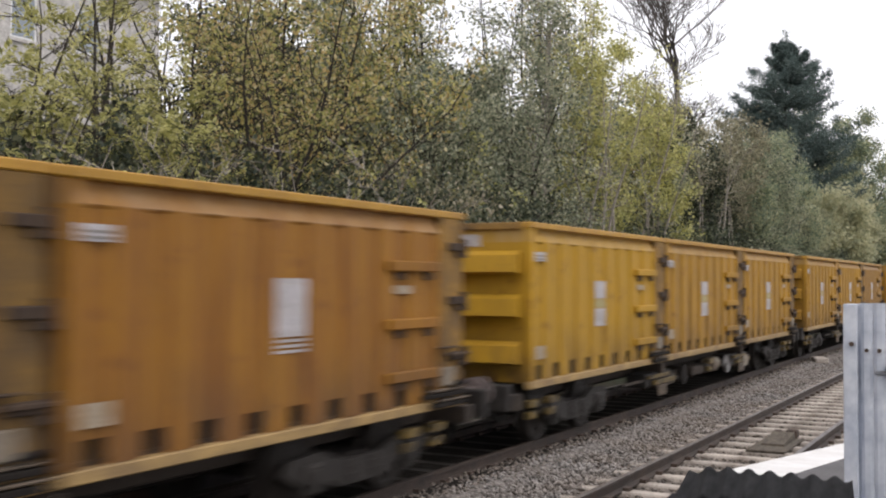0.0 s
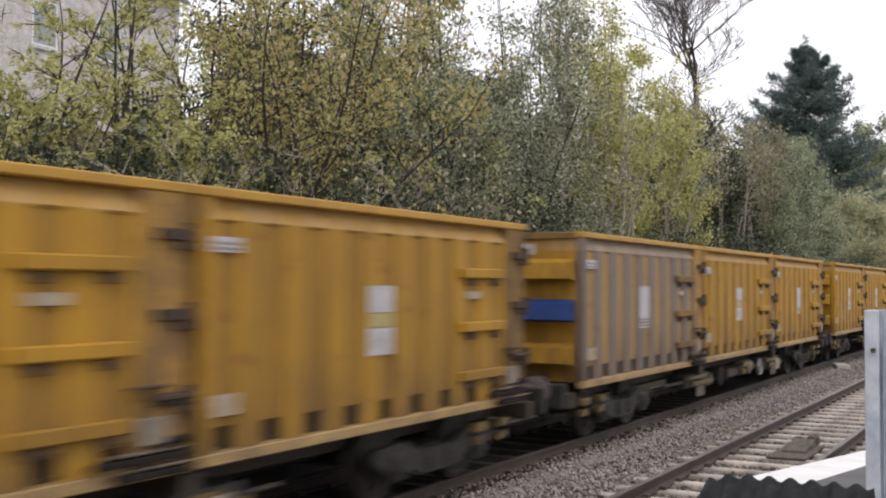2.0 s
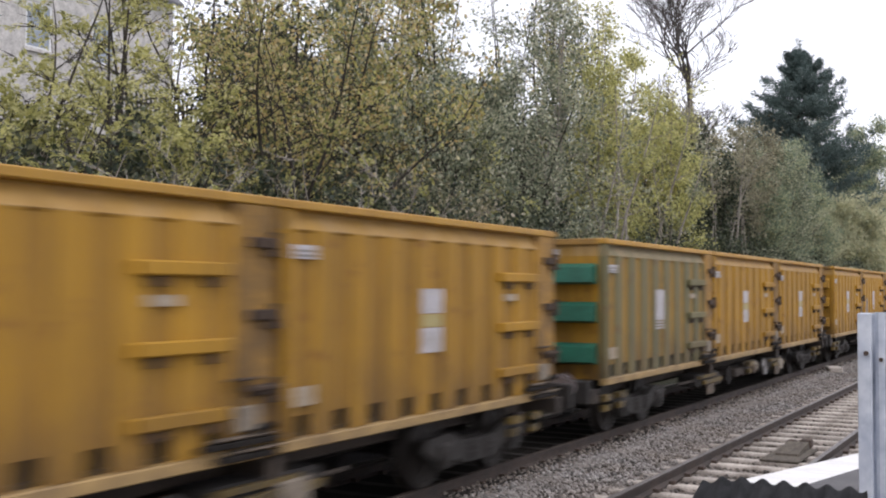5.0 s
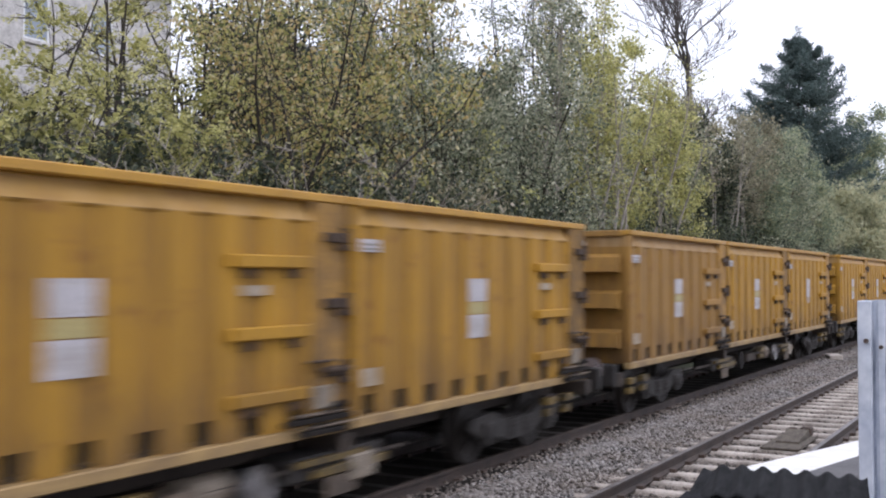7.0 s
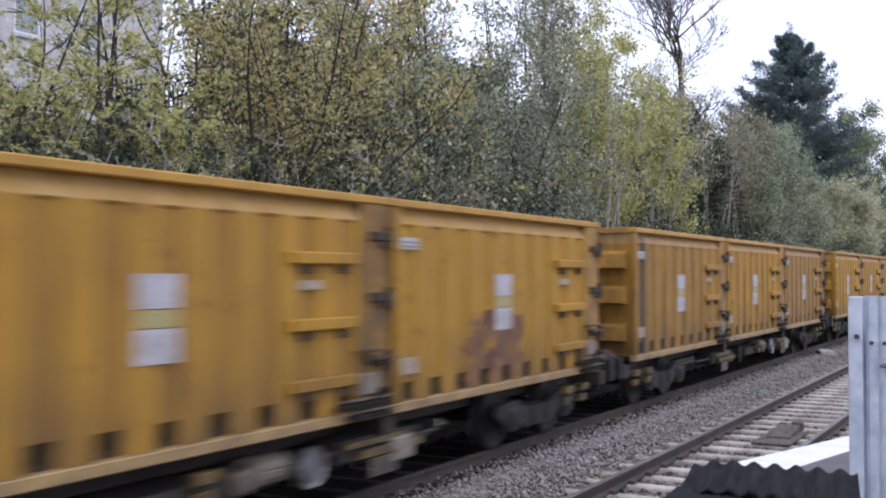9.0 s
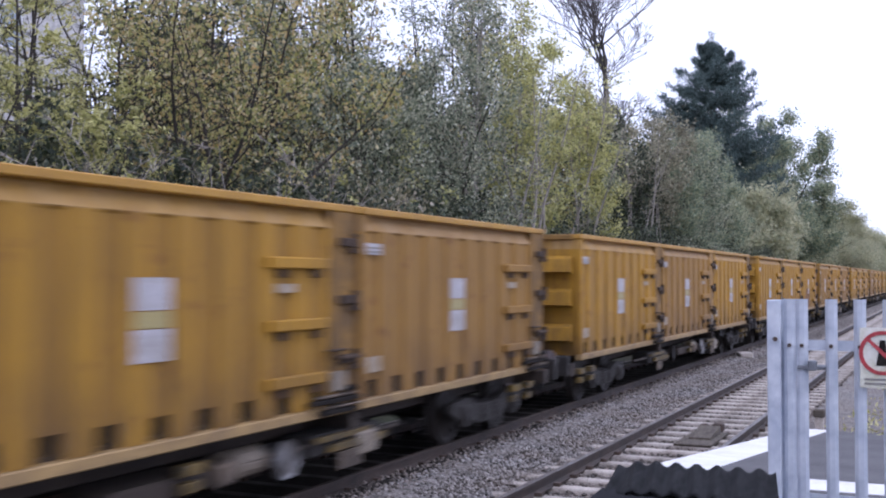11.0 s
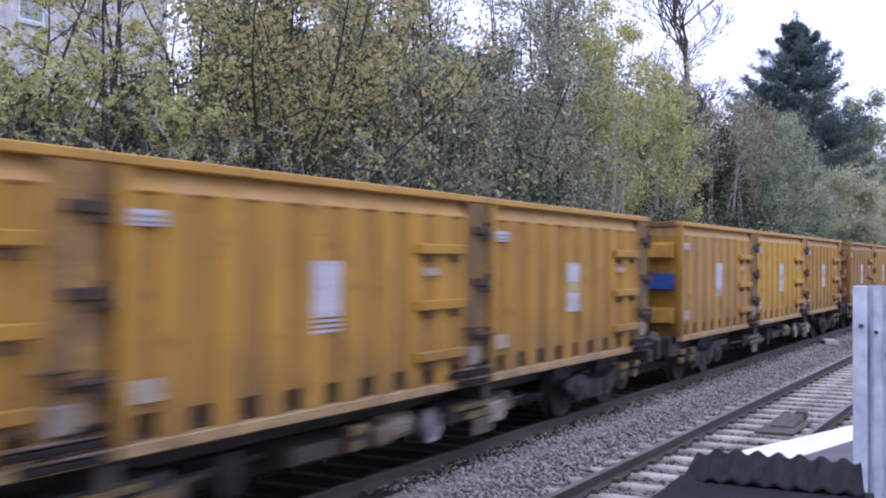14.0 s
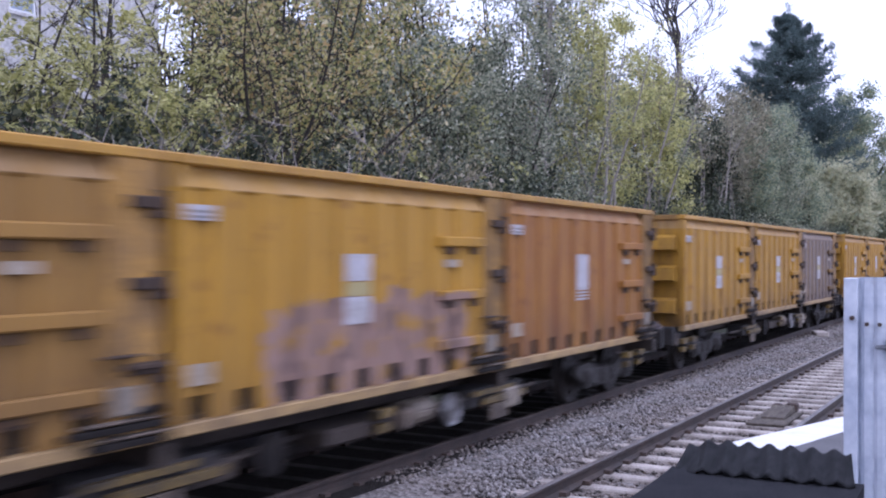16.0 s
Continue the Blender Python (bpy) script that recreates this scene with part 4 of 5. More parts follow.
def build_trees():
    W = "woodland on the bank"
    # yellow-green saplings by the houses
    for i, (x, y, h, s, n) in enumerate([(6.5, 13.5, 4.6, 2.0, 4200), (9.4, 13.0, 4.4, 1.9, 4200), (11.7, 14.0, 4.9, 2.0, 4200), (13.2, 13.3, 4.6, 1.9, 4200), (15.0, 14.4, 4.6, 2.0, 4200), (3.0, 13.8, 4.6, 2.0, 4200),
                                        (12.6, 15.2, 6.8, 1.9, 2600), (14.9, 15.4, 7.4, 1.9, 2600), (9.8, 15.4, 6.6, 1.9, 2600), (6.8, 15.2, 6.7, 1.9, 2600), (16.4, 16.2, 7.6, 1.8, 2600)]):
        tree("ash_sapling", "yellow-green leafy ash sapling on the railway bank", "tree", x, y, h, s, "lime", n, 0.115, 3, 9, None, 11 + i % 3, 0.2, 0.2, turn=i * 1.9, group=W)
    # field maples with dark spreading limbs
    for i, (x, y, h, s, n) in enumerate([(18.0, 13.9, 7.8, 2.5, 7200), (20.8, 15.0, 8.2, 2.5, 7200), (19.6, 17.4, 8.0, 2.6, 1600)]):
        tree("maple", "brown and olive autumn maple with dark branching limbs", "tree", x, y, h, s, "olive", n, 0.104, 7, 9, bark_dark, 21 + i % 2, 0.34, 0.17, 0.24, i * 1.3, W)
    # shrub with faded leaves
    for i, (x, y, h) in enumerate([(21.6, 13.3, 3.9), (23.4, 13.5, 4.1)]):
        tree("buddleia", "arching shrub with faded buff autumn leaves", "bush", x, y, h, 1.9, "buff", 2200, 0.14, 5, 6, bark_pale, 26 + i, 0.35, 0.16, 0.4, i * 2.3, W)
    # grey-green willows
    for i, (x, y, h, s, n) in enumerate([(24.8, 14.6, 6.6, 2.3, 8000), (28.0, 15.0, 7.6, 2.4, 8500), (31.3, 14.8, 8.0, 2.4, 8500), (27.0, 18.5, 8.6, 2.3, 3400), (33.5, 18.5, 9.4, 2.4, 3400)]):
        tree("willow", "grey-green willow, dense to the ground", "tree", x, y, h, s, "greygreen", n, 0.12, 5, 12, None, 31 + i % 2, 0.1, 0.2, 0.16, i * 2.1, W)
    # birches turning yellow
    for i, (x, y, h, s, c, n) in enumerate([(35.0, 15.3, 11.6, 1.9, "greygreen", 6500), (38.0, 15.2, 12.4, 1.9, "yellow", 7000), (41.0, 15.0, 10.4, 2.1, "yellow", 7000), (44.8, 14.2, 9.2, 2.5, "yellow", 13000),
                                        (37.5, 18.5, 12.4, 1.9, "greygreen", 3600), (42.5, 18.5, 12.6, 1.9, "olive", 3600), (47.0, 18.0, 12.0, 1.9, "olive", 3600),
                                        (23.5, 18.0, 10.6, 1.9, "olive", 2400), (30.0, 19.0, 11.6, 1.9, "olive", 2600), (34.0, 20.5, 12.6, 1.9, "brown", 2600), (25.4, 17.0, 10.8, 1.9, "greygreen", 7500), (28.4, 16.8, 11.4, 1.9, "olive", 5500)]):
        tree("birch", "slender birch with thin upright stems, leaves turning yellow" if c == "yellow" else "slender upright birch with sparse autumn leaves", "tree",
             x, y, h, s, c, n, 0.14, 3, 14, bark_pale if y < 16 else bark_dark, 41 + i % 3, 0.15, 0.2, 0.06, i * 1.7, W)
    # trees added to darken the gap, its shade carried by the leaf colour
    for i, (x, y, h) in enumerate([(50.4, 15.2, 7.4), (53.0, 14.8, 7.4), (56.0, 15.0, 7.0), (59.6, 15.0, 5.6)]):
        tree("holly", "added dark fill tree, the wood's shade put into its leaf colour", "tree", x, y, h, 1.9, "dark", 5200, 0.17, 3, 12, None, 63, 0.1, 0.24, 0.12, i * 1.9, W)
    # thin pale trunks in the gap
    for i, (x, y, h) in enumerate([(51.0, 13.6, 9.0), (52.6, 13.9, 9.6), (54.6, 13.6, 8.0), (58.0, 13.8, 8.6)]):
        tree("thin_tree", "thin pale bare-stemmed tree with few leaves", "tree", x, y, h, 1.0, "brown", 700, 0.14, 2, 8, bark_pale, 51, 0.65, 0.2, 0.07, i * 2.0, W)
    for i, (x, y, h) in enumerate([(33.5, 13.4, 8.6), (35.8, 13.5, 10.4), (37.6, 13.4, 9.8), (39.4, 13.6, 10.6), (41.6, 13.4, 9.4), (27.5, 13.4, 7.0)]):
        tree("thin_tree", "thin pale upright stem among the birches", "tree", x, y, h, 1.1, "yellow" if i % 2 else "greygreen", 1000, 0.13, 2, 9, bark_pale, 53, 0.4, 0.16, 0.05, i * 2.2, W)
    for i, (x, y) in enumerate([(13.6, 12.4), (15.6, 12.5), (17.0, 12.4), (10.6, 12.4), (20.2, 12.6)]):
        tree("dry_shrub", "leggy shrub of bare arching pale twigs", "bush", x, y, 4.9, 2.4, "lime", 350, 0.12, 5, 5, bark_pale, 57, 0.3, 0.2, 0.6, i * 1.2, "undergrowth")
    # fill trees at the back of the bank, dark leaves standing for shade
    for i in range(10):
        tree("holly", "added dark fill tree, the wood's shade put into its leaf colour", "tree", 24.5 + i * 3.3, 19.8 + (i % 3) * 0.7, 5.6, 2.3, "dark", 5200, 0.20, 3, 12, None, 61 + i % 2, 0.1, 0.28, 0.12, i * 1.9, W)
    # bare trees against the sky
    build_bare(69.2, 20.0, 21.0, 61, "tall leafless tree against the white sky", 0.52, 6, 0.54, 0.075)
    build_bare(50.0, 21.0, 13.5, 66, "leafless young tree behind the birches", 0.42, 5, 0.5)
    build_bare(66.0, 18.0, 11.5, 64, "small leafless twiggy tree above the hedge", 0.6, 5, 0.6)
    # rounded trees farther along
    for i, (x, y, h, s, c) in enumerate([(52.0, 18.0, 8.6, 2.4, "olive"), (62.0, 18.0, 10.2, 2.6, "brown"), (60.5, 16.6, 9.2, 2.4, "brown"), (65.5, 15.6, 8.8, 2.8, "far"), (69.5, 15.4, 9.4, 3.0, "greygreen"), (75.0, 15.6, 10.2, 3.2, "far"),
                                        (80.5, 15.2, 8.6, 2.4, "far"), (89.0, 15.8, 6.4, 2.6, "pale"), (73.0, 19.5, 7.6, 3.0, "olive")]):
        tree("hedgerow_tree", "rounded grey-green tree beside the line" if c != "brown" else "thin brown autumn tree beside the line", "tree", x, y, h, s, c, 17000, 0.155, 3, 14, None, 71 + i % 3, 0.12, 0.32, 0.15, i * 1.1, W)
    build_fir(103.0, 20.0, 20.4, 6.7)
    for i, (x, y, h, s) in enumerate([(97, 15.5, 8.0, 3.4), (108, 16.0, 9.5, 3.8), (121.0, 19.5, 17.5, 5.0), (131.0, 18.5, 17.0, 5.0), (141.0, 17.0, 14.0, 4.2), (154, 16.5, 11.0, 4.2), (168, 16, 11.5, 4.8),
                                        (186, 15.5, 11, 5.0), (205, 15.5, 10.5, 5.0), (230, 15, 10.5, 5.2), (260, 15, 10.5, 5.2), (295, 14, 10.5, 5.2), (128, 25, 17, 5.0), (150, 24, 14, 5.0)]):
        tree("distant_tree", "green tree farther down the line, haze put into its leaf colour", "tree", x, y, h, s, "far" if 110 < x < 145 else "pale", 24000, 0.28, 3, 14, None, 81 + i % 2, 0.08, 0.45, 0.15, i * 1.4, "distant trees")
    # undergrowth along the foot of the bank
    rng = random.Random(5)
    for i in range(40):
        x = 2 + i * 2.3 + rng.uniform(-0.5, 0.5)
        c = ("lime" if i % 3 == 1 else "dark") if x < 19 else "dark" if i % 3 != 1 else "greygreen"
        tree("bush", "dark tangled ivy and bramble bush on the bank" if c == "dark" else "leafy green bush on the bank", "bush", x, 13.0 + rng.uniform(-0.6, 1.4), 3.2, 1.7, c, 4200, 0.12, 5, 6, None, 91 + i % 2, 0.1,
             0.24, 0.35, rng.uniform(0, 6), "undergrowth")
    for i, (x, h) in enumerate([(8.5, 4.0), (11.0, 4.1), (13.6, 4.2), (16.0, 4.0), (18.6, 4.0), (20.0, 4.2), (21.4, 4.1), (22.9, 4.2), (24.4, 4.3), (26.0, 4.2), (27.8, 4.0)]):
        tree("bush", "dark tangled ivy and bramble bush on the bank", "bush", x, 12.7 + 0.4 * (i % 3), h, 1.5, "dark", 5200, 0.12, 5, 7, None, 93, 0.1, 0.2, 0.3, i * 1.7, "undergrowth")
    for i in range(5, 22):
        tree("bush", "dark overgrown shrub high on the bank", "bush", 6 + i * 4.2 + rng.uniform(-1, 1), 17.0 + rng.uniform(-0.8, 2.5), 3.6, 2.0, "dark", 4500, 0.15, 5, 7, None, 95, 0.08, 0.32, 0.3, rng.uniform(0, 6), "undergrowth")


def build_verge():
    """Ballast and weeds beyond the foot of the ramp."""
    tagged(part("verge", Geo().box(9.0, 320, -40, 1.95, -0.5, -0.36), bed_mat), "grey stony verge beyond the platform ramp", "ground", kind="structure")
    rng = random.Random(12)
    tips = []
    for k in range(60):
        a = Vector((rng.uniform(15.5, 24), rng.uniform(-1.5, 1.4), -0.35))
        tips.append((a, a + Vector((rng.gauss(0, 0.1), rng.gauss(0, 0.1), rng.uniform(0.15, 0.5)))))
    ob = new("weeds", leaf_mesh(5, tips, 2600, 0.12, LEAVES["lime"], 0.10, -0.8, 0.14))
    tagged(ob, "low green weeds growing on the stony verge", "weeds", kind="stuff")


# ---- train ----
NEAR_SIDE, WIDTH = -1.22, 2.44      # thing space: x along the train, y across, z up


def side_geo(sign):
    """One corrugated side: a slanted ledge under the rim, recessed stripes below it, open drain pockets at the foot."""
    g = Geo()
    y = lambda d: sign * (1.20 - d)
    zs = [0.13, 0.33, BOX_H - 0.295, BOX_H - 0.265, BOX_H - 0.11, BOX_H - 0.05]
    cols = [(0.10, 0.0)]          # (x, recess depth)
    for k in range(9):
        c = 0.17 + 0.615 * k
        cols += [(c + 0.02, 0.0), (c + 0.06, 0.038), (c + 0.29, 0.038), (c + 0.33, 0.0)]
    cols.append((5.47, 0.0))
    k = len(zs)
    for x, d in cols:
        for z in zs:
            dd = 0.085 if z > BOX_H - 0.12 else d * 0.25 if z > BOX_H - 0.27 else d
            g.v.append((x, y(dd), z))
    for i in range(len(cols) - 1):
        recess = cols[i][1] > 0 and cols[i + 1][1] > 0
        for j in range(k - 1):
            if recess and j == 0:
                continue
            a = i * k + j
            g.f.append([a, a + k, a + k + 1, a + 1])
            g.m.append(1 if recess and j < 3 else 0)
    return g


def end_rib_geo(z):
    prof = [(0.0, 0.165), (-0.13, 0.105), (-0.165, -0.13), (-0.03, -0.165), (0.0, -0.165)]
    return Geo().loft([[(a, yy, z + b) for a, b in prof] for yy in (-1.06, 1.06)])


SIDE = {s: side_geo(s) for s in (-1, 1)}
POCKET_MESH = {}


def build_container(paint, recess, ribs, panel, name_label):
    """One open-topped bulk container on its bottom frame; origin at its rear lower edge."""
    top = new("bulk_container")
    tagged(top, name_label, "container", "containers of the train")
    body = PAINTS[paint]
    for s in (-1, 1):
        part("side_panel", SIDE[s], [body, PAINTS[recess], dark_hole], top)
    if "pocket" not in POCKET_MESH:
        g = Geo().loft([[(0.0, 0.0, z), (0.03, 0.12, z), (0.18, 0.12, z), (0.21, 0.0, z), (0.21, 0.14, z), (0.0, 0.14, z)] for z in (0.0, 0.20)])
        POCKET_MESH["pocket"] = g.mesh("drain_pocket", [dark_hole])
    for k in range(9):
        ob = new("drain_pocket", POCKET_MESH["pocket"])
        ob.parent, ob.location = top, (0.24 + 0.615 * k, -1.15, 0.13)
    for z, mat in zip((1.76, 1.155, 0.51), ribs):
        part("end_rib", end_rib_geo(z), PAINTS[paint if mat is None else "yellow"] if mat in (None, "y") else mat, top)
    part("end_wall", Geo().box(0.06, 0.10, -1.12, 1.12, 0.10, BOX_H - 0.05), PAINTS["yellow" if paint in ("grey", "green") else paint], top)
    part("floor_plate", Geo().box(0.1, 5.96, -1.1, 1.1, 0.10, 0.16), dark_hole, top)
    for s in (-1, 1):
        y0, y1 = sorted((s * 1.09, s * 1.22))
        part("bottom_rail", Geo().box(0.02, 6.04, y0, y1, 0.02, 0.125, 0, 0.012), rail_paint, top)
        y0, y1 = sorted((s * 1.10, s * 1.225))
        part("top_rail", Geo().box(0.0, 6.06, y0, y1, BOX_H - 0.085, BOX_H, 0, 0.012), rim_paint, top)
        y0, y1 = sorted((s * 1.08, s * 1.215))
        part("corner_post", Geo().box(0.02, 0.13, y0, y1, 0.125, BOX_H - 0.085, 0, 0.012), body, top)
        part("corner_post", Geo().box(5.46, 6.0, y0, y1 - 0.04 if s > 0 else y1, 0.125, BOX_H - 0.085, 0, 0.012), grimy_post if s < 0 else body, top)
    part("top_rail", Geo().box(0.0, 0.12, -1.10, 1.10, BOX_H - 0.10, BOX_H, 0, 0.012), grimy_post, top)
    part("top_rail", Geo().box(5.94, 6.06, -1.10, 1.10, BOX_H - 0.10, BOX_H, 0, 0.012), rim_paint, top)
    door = part("tipping_door", Geo().box(5.97, 6.03, -1.14, 1.14, 0.12, BOX_H - 0.11, 0, 0.01), body, top)
    for z in (0.35, 0.8, 1.25, 1.7):
        part("door_bar", Geo().box(6.03, 6.075, -1.05, 1.05, z, z + 0.1, 0, 0.01), body, door)
    # hinges on the near and far door posts
    for s in (-1, 1):
        for z in (1.90, 1.27, 0.62):
            y0, y1 = sorted((s * 1.19, s * 1.265))
            g = Geo().box(5.62, 6.03, y0, y1, z - 0.045, z + 0.05, 0, 0.01).box(5.84, 6.04, y0, y1, z - 0.12, z - 0.06, 0, 0.01)
            g.tube((5.97, s * 1.245, z - 0.12), (5.97, s * 1.245, z + 0.10), 0.05, sides=8)
            part("hinge", g, hinge_steel, top)
    for z in (1.60, 0.97, 0.40):
        g = Geo().box(4.30, 5.35, -1.275, -1.20, z, z + 0.12, 0, 0.015)
        part("side_bar", g, body if paint not in ("grey",) else grimy_post, top)
        for x in (4.48, 5.10):
            part("bar_bracket", Geo().box(x, x + 0.14, -1.25, -1.185, z - 0.09, z - 0.002, 0, 0.01), hinge_steel, top)
    # latch gear at the lower door corner
    part("latch_plate", Geo().box(5.45, 5.74, -1.26, -1.205, 0.28, 0.50, 0, 0.015), pale_box, top, "pale worn latch plate")
    for x0, x1, z, h, mat in ((5.0, 6.0, 0.17, 0.05, black_steel), (5.2, 5.95, 0.05, 0.05, black_steel), (5.12, 5.92, 0.235, 0.022, dusty_brown),
                              (5.30, 6.02, 0.115, 0.024, dusty_brown), (5.55, 6.03, 0.62, 0.04, hinge_steel), (5.35, 5.72, 0.72, 0.022, hinge_steel)):
        part("latch_bar", Geo().box(x0, x1, -1.30, -1.225, z, z + h, 0, 0.008), mat, top)
    part("latch_lever", Geo().tube((5.3, -1.29, 0.05), (5.75, -1.29, 0.32), 0.025).tube((5.75, -1.29, 0.32), (5.90, -1.29, 0.30), 0.03), black_steel, top)
    # stickers
    lab = lambda n, x0, x1, z0, z1, mat, y=-1.207: part(n, Geo().box(x0, x1, y - 0.004, y, z0, z1), mat, top)
    lab("number_plate", 0.14, 0.50, 1.78, 1.91, sign_white)
    for z in (1.80, 1.845):
        lab("number_bar", 0.17, 0.47, z, z + 0.022, sign_ink, -1.212)
    lab("data_plate", 0.16, 0.48, 0.42, 0.60, worn_plate)
    lab("number_plate", 4.45, 4.80, 1.36, 1.45, worn_plate)
    part("end_plate", Geo().box(0.052, 0.058, -0.40, 0.12, 1.99, 2.16), sign_white, top)
    if panel == "pair":
        lab("panel", 2.42, 2.88, 1.235, 1.51, sign_white)
        lab("panel_band", 2.42, 2.88, 1.085, 1.225, sign_green)
        lab("panel", 2.42, 2.88, 0.80, 1.075, sign_white)
    else:
        lab("panel", 2.42, 2.88, 0.98, 1.52, sign_white)
        for z in (0.93, 0.88, 0.83):
            lab("panel_bar", 2.42, 2.88, z, z + 0.028, sign_white)
    return top


def wheel_mesh():
    prof = [(-0.80, 0.0), (-0.80, 0.07), (-0.79, 0.09), (-0.80, 0.16), (-0.78, 0.34), (-0.80, 0.36), (-0.80, 0.42), (-0.69, 0.43), (-0.665, 0.46), (-0.66, 0.36), (-0.70, 0.30), (-0.70, 0.10), (-0.66, 0.08)]
    g = Geo().disc_y(0, 0, prof + [(-y, r) for y, r in reversed(prof)], 20)
    for k in range(4):
        t = k * math.pi / 2
        g.tube((0.25 * math.cos(t), -0.815, 0.25 * math.sin(t)), (0.25 * math.cos(t), -0.78, 0.25 * math.sin(t)), 0.03, sides=6)
    return g


def build_wagon():
    """A sixty-foot container flat with two bogies; origin over the rails at the rear container's rear edge."""
    top = new("container_wagon")
    tagged(top, "grimy dark sixty-foot container flat wagon on two bogies", "wagon", "wagons of the train")
    end = 3 * BOX
    for s in (-1, 1):
        y0, y1 = sorted((s * 0.45, s * 0.60))
        part("side_sill", Geo().box(-0.55, end + 0.5, y0, y1, 0.60, 0.83, 0, 0.015), brown_steel, top)
    part("centre_sill", Geo().box(-0.7, end + 0.65, -0.28, 0.28, 0.48, 0.80, 0, 0.02), black_steel, top)
    for x in (-0.35, BOX - 0.09, 2 * BOX - 0.09, end + 0.12):
        part("cross_bearer", Geo().box(x, x + 0.18, -1.16, 1.16, 0.60, 0.82, 0, 0.01), brown_steel, top)
    for k in (1, 2):
        x = k * BOX
        part("bolster_box", Geo().box(x - 0.85, x + 0.75, -1.10, -0.70, 0.42, 0.66, 0, 0.03), bogie_steel, top, "rust-brown bolster box")
        part("warning_strip", Geo().box(x - 0.80, x + 0.35, -1.165, -1.10, 0.58, 0.64, 0, 0.004), bracket_yellow, top, "worn yellow strip")
        part("warning_strip", Geo().box(x - 0.55, x + 0.70, -1.185, -1.12, 0.46, 0.54, 0, 0.004), bracket_yellow, top, "worn yellow strip")
        part("hanging_plate", Geo().box(x - 0.35, x + 0.15, -1.175, -1.14, 0.24, 0.44, 0, 0.01), dusty_brown, top, "dusty brown hanging plate")
        part("pipe", Geo().tube((x - 1.9, -1.02, 0.55), (x + 1.3, -1.02, 0.53), 0.028), brown_steel, top)
    for x, d in ((-0.7, -1), (end + 0.65, 1)):
        a, b = sorted((x, x - d * 0.14))
        part("headstock", Geo().box(a, b, -1.2, 1.2, 0.62, 0.98, 0, 0.02), bogie_steel, top)
        for s in (-1, 1):
            g = Geo().tube((x, s * 0.87, 0.9), (x + d * 0.38, s * 0.87, 0.9), 0.09, 0.075, 12)
            g.tube((x + d * 0.36, s * 0.87, 0.9), (x + d * 0.40, s * 0.87, 0.9), 0.20, 0.20, 16)
            part("buffer", g, coupling_steel, top)
        g = Geo().tube((x, 0.05, 0.86), (x + d * 0.42, 0.0, 0.80), 0.05, 0.05, 8)
        g.tube((x, -0.35, 0.70), (x + d * 0.25, -0.30, 0.42), 0.025, 0.025, 6).tube((x + d * 0.25, -0.30, 0.42), (x + d * 0.42, -0.10, 0.55), 0.025, 0.025, 6)
        part("coupling", g, coupling_steel, top)
    for x in (0.1, 0.75, 9.4, 17.3, 17.9):
        g = Geo().box(x, x + 0.26, -1.19, -1.06, 0.60, 0.70, 0, 0.01).box(x + 0.03, x + 0.22, -1.17, -1.06, 0.44, 0.54, 0, 0.01)
        part("spigot_bracket", g, bracket_yellow, top, "worn yellow bracket")
    part("air_reservoir", Geo().tube((10.25, -0.90, 0.53), (10.85, -0.90, 0.53), 0.15, 0.15, 16), pale_box, top, "dusty grey air reservoir")
    g = Geo().disc_y(11.08, 0.50, [(-1.14, 0.155), (-1.16, 0.19), (-1.12, 0.20), (-1.08, 0.19), (-1.08, 0.155), (-1.14, 0.155)], 20)
    g.box(10.92, 11.24, -1.13, -1.10, 0.475, 0.525).box(11.055, 11.105, -1.128, -1.102, 0.34, 0.66).tube((11.08, -1.16, 0.50), (11.08, -0.8, 0.50), 0.04)
    part("brake_wheel", g, silver_drum, top, "bare metal brake hand wheel")
    part("valve_box", Geo().box(9.95, 10.2, -1.15, -0.85, 0.40, 0.62, 0, 0.03), dusty_brown, top)
    part("brake_box", Geo().box(12.45, 12.9, -1.19, -0.80, 0.34, 0.60, 0, 0.02), pale_box, top, "pale brake cabinet")
    part("brake_gear", Geo().box(8.6, 9.9, -1.05, -0.5, 0.40, 0.58, 0, 0.03).tube((6.6, -0.7, 0.45), (8.6, -0.7, 0.5), 0.03).box(6.5, 7.1, -1.12, -0.8, 0.38, 0.55, 0, 0.02), brown_steel, top)
    part("hand_wheel", Geo().disc_y(7.6, 0.52, [(-1.16, 0.13), (-1.16, 0.20), (-1.12, 0.20), (-1.12, 0.13)], 16), black_steel, top)
    wheels = []
    side = Geo()
    side.loft([[(-1.35, y, 0.50), (-1.30, y, 0.62), (-0.75, y, 0.66), (-0.35, y, 0.52), (0.35, y, 0.52), (0.75, y, 0.66), (1.30, y, 0.62), (1.35, y, 0.50), (1.1, y, 0.36), (0.75, y, 0.40), (0.4, y, 0.26), (-0.4, y, 0.26), (-0.75, y, 0.40), (-1.1, y, 0.36)] for y in (-0.05, 0.05)])
    side_me = side.mesh("bogie_side", [bogie_steel])
    box_me = Geo().box(-0.14, 0.14, -0.09, 0.07, -0.16, 0.14, 0, 0.03).tube((0, -0.13, 0), (0, -0.08, 0), 0.09, 0.11, 12).mesh("axlebox", [bogie_steel])
    spring_me = Geo().tube((0, 0, 0), (0, 0, 0.22), 0.10, 0.10, 10).tube((0, 0, 0.05), (0, 0, 0.08), 0.115, 0.115, 10).tube((0, 0, 0.13), (0, 0, 0.16), 0.115, 0.115, 10).mesh("spring", [bogie_steel])
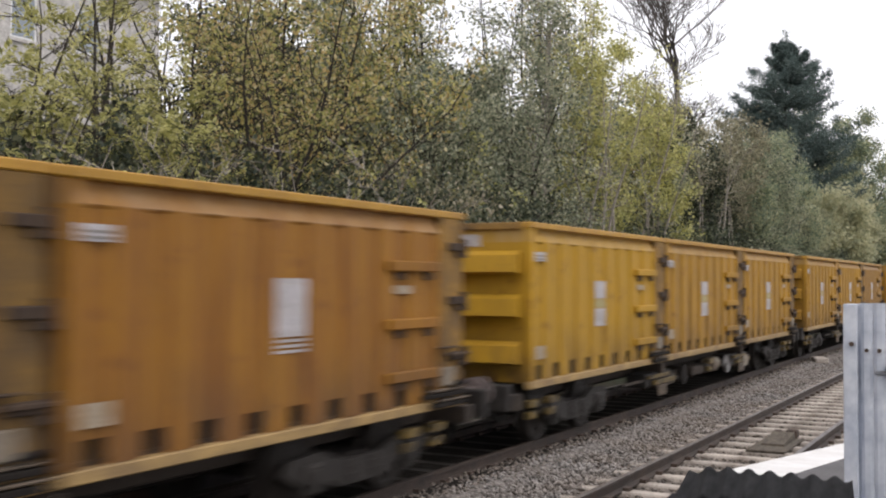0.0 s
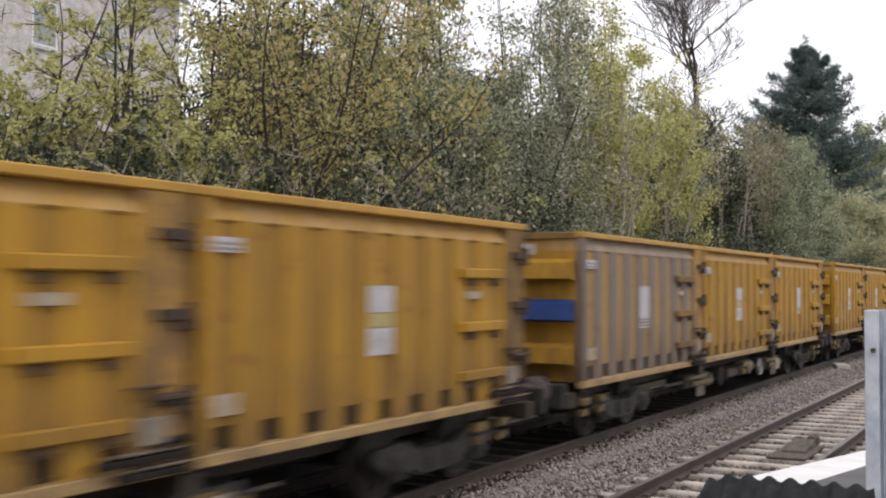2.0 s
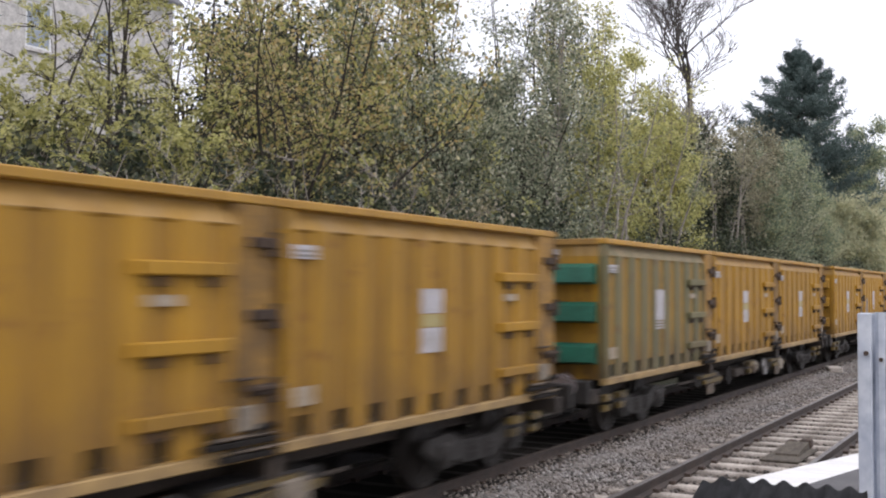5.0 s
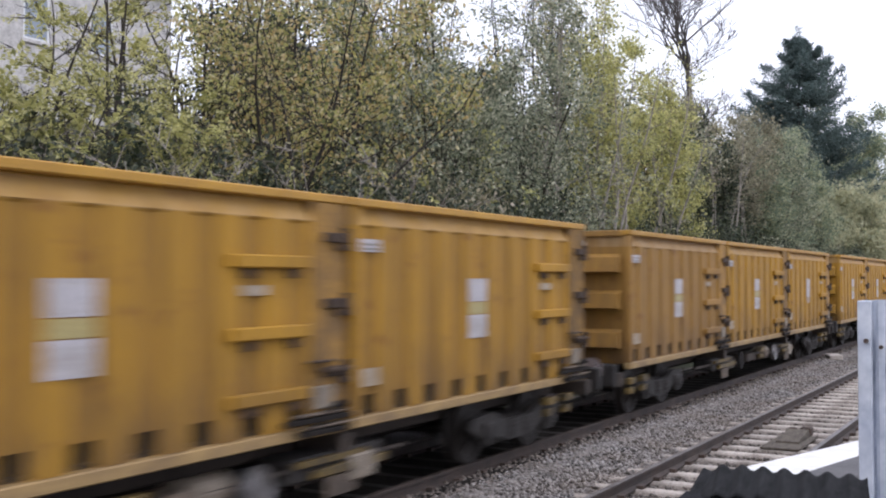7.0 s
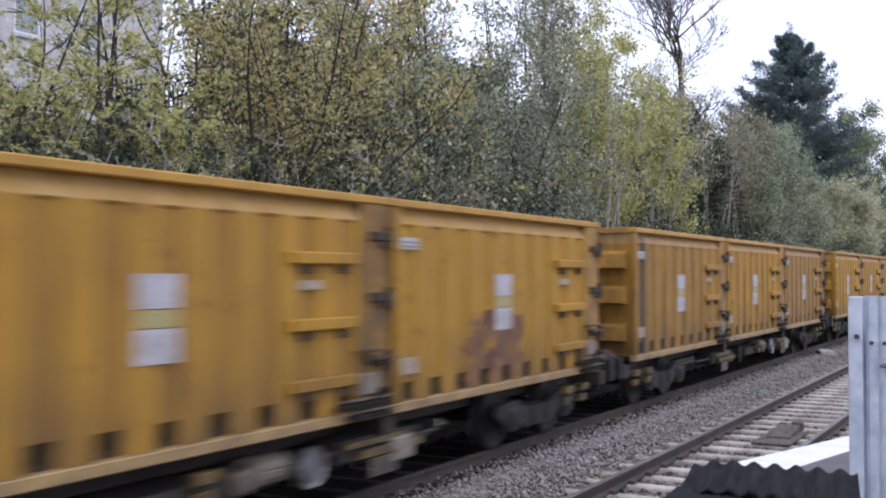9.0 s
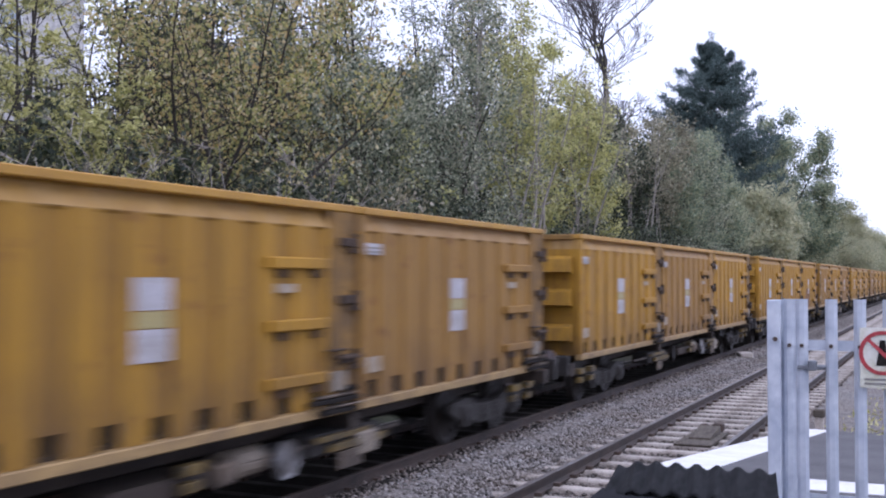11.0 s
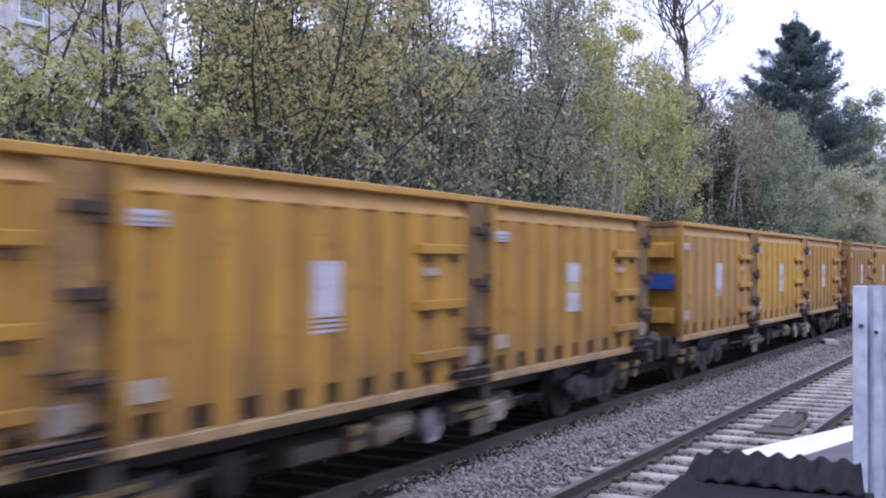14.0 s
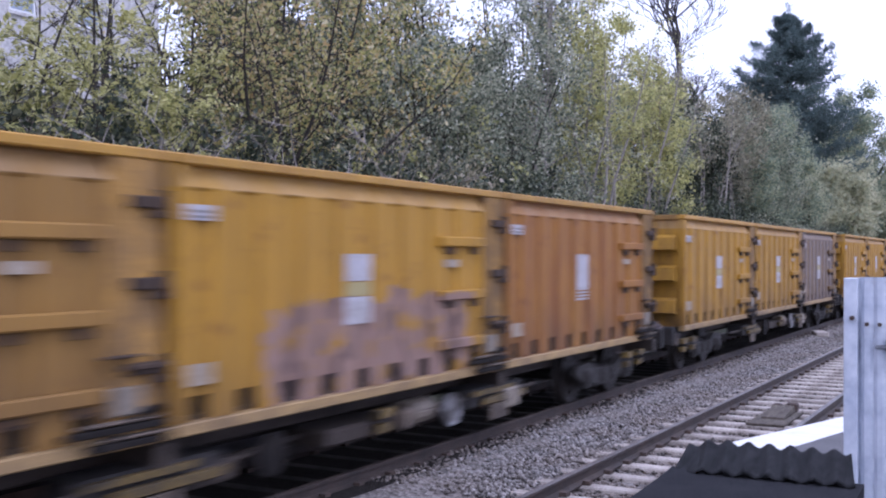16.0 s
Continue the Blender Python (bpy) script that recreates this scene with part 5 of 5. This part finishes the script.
    wheel_me = wheel_mesh().mesh("wheelset", [wheel_steel])
    bolster = Geo().box(-0.25, 0.25, -1.0, 1.0, 0.36, 0.56, 0, 0.03).mesh("bolster", [black_steel])
    for bx in (2.05, end - 2.05):
        bogie = new("bogie")
        bogie.parent, bogie.location = top, (bx, 0, 0)
        new("bolster", bolster).parent = bogie
        for s in (-1, 1):
            ob = new("bogie_side", side_me)
            ob.parent, ob.location = bogie, (0, s * 1.02, 0)
            for w in (-1, 1):
                ob = new("axlebox", box_me)
                ob.parent, ob.location, ob.rotation_euler = bogie, (w * 0.9, s * 1.04, 0.42), (0, 0, 0 if s < 0 else math.pi)
                ob = new("spring", spring_me)
                ob.parent, ob.location = bogie, (w * 0.22, s * 1.02, 0.30)
        for w in (-1, 1):
            ob = new("wheelset", wheel_me)
            ob.parent, ob.location = bogie, (w * 0.9, 0, 0.43)
    return top


STYLES = {  # paint, recess paint, three rib colours, panel, label
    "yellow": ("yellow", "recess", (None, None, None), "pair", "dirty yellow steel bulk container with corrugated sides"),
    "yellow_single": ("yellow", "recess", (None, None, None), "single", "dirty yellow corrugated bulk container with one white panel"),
    "bright": ("bright", "bright", (None, None, None), "pair", "bright clean yellow corrugated bulk container"),
    "dull": ("dull", "dull", (None, None, None), "pair", "dull brownish yellow corrugated bulk container"),
    "rust": ("rust", "rust", ("y", "y", "y"), "single", "rusty orange-brown corrugated bulk container"),
    "red": ("red", "red", ("y", "y", "y"), "single", "faded reddish orange corrugated bulk container"),
    "blue_rib": ("grey", "stripe", ("y", blue_rib, "y"), "single", "grey and yellow striped bulk container with blue end rib"),
    "blue_rib_yellow": ("yellow", "grey", ("y", blue_rib, "y"), "single", "yellow bulk container with grey stained stripes and blue end rib"),
    "striped": ("grey", "stripe", ("y", "y", "y"), "pair", "grey weathered bulk container with yellow recessed stripes"),
    "green": ("green", "yellow", (green_rib, green_rib, green_rib), "single", "weathered green bulk container with bright green end ribs"),
    "purple_tag": ("purple_tag", "purple_tag", (None, None, None), "pair", "yellow bulk container with faint purplish graffiti"),
    "grey_tag": ("grey_tag", "grey_tag", (None, None, None), "single", "yellow bulk container with grey painted-out graffiti"),
    "red_patch": ("red_patch", "red_patch", (None, None, None), "pair", "yellow bulk container with a red-brown painted patch"),
    "lilac_tag": ("lilac_tag", "lilac_tag", (None, None, None), "pair", "yellow bulk container with large lilac and brown graffiti"),
    "pink_tag": ("pink_tag", "pink_tag", (None, None, None), "pair", "yellow bulk container with small pink graffiti"),
    "streaked": ("streaked", "streaked", (None, None, None), "pair", "yellow bulk container with a black dirt streak below its panel"),
    "streaked_end": ("streaked_end", "streaked_end", (None, None, None), "pair", "yellow bulk container with a dark stained rear corner"),
}
CONSIST = {  # wagon: styles from its rear to its front
    4: "yellow dull yellow", 3: "yellow yellow dull", 2: "yellow yellow dull", 1: "bright yellow yellow", 0: "purple_tag yellow rust", -1: "blue_rib yellow yellow_single", -2: "yellow yellow_single yellow",
    -3: "yellow grey_tag yellow", -4: "green yellow yellow", -5: "yellow yellow yellow", -6: "dull yellow yellow_single", -7: "yellow yellow yellow", -8: "streaked_end yellow dull",
    -9: "streaked yellow red_patch", -10: "yellow dull yellow", -11: "pink_tag yellow dull", -12: "dull yellow dull", -13: "blue_rib_yellow bright yellow",
    -14: "yellow yellow_single yellow", -15: "yellow yellow striped", -16: "dull lilac_tag red", -17: "yellow dull yellow"}


LENGTHEN = 1.015
SLACK = {-8: -0.25, -15: 0.02}      # wagons whose couplings are stretched or closed up


def build_train():
    stock, made = {}, []
    wagon = None
    for n, row in CONSIST.items():
        x = HEAD + n * PITCH + SLACK.get(n, 0.0)
        if wagon is None:
            wagon = w = build_wagon()
            w.matrix_basis = pose(x, FAR_Y, 0)
        else:
            w = copy_thing(wagon, pose(x, FAR_Y, 0))
        made.append((w, x, 0.0))
        for k, style in enumerate(row.split()):
            cx = x + k * BOX + 0.02
            if style not in stock:
                stock[style] = ob = build_container(*STYLES[style])
                ob.matrix_basis = pose(cx, FAR_Y, SILL_Z) @ Matrix.Diagonal((LENGTHEN, 1, 1, 1))
            else:
                ob = copy_thing(stock[style], pose(cx, FAR_Y, SILL_Z))
            made.append((ob, cx, SILL_Z))
    return made


def motions():
    """The whole train rolls past at one steady speed; its wheels turn with it."""
    turn = SPEED / 0.43
    spin = [(i / FPS, Matrix.Rotation((turn * i / FPS) % math.tau, 4, "Y")) for i in range(16 * FPS + 1)]
    for ob, x, z in TRAIN:
        walk(ob, [(t, pose(x + SPEED * t + ahead, FAR_Y, z)) for t, ahead in DRIFT])
        for w in [c for b in ob.children for c in b.children if c.name.startswith("wheelset")]:
            place = Matrix.Translation(w.location)
            walk(w, [(t, place @ m) for t, m in spin])


build_ground()
build_verge()
build_platform()
build_far_platform()
build_fence()
build_sheet_roof()
build_track_box()
build_marker()
build_house(8.0, 31.5, 30.0, 38.0, 6.6, 13.6, 17.0, [(24.5, 10.5, 1.1, 1.6), (27.4, 10.5, 1.1, 1.6), (18.5, 10.5, 1.1, 1.6)], "pale stone house with white sash windows on the bank")
build_house(45.5, 57.0, 32.0, 40.0, 6.6, 12.0, 15.2, [(49.0, 9.6, 1.1, 1.4), (53.0, 9.6, 1.1, 1.4)], "pale rendered house behind the trees")
build_garden_fence()
build_trees()
TRAIN = build_train()
build_tracks()
build_stones()
motions()
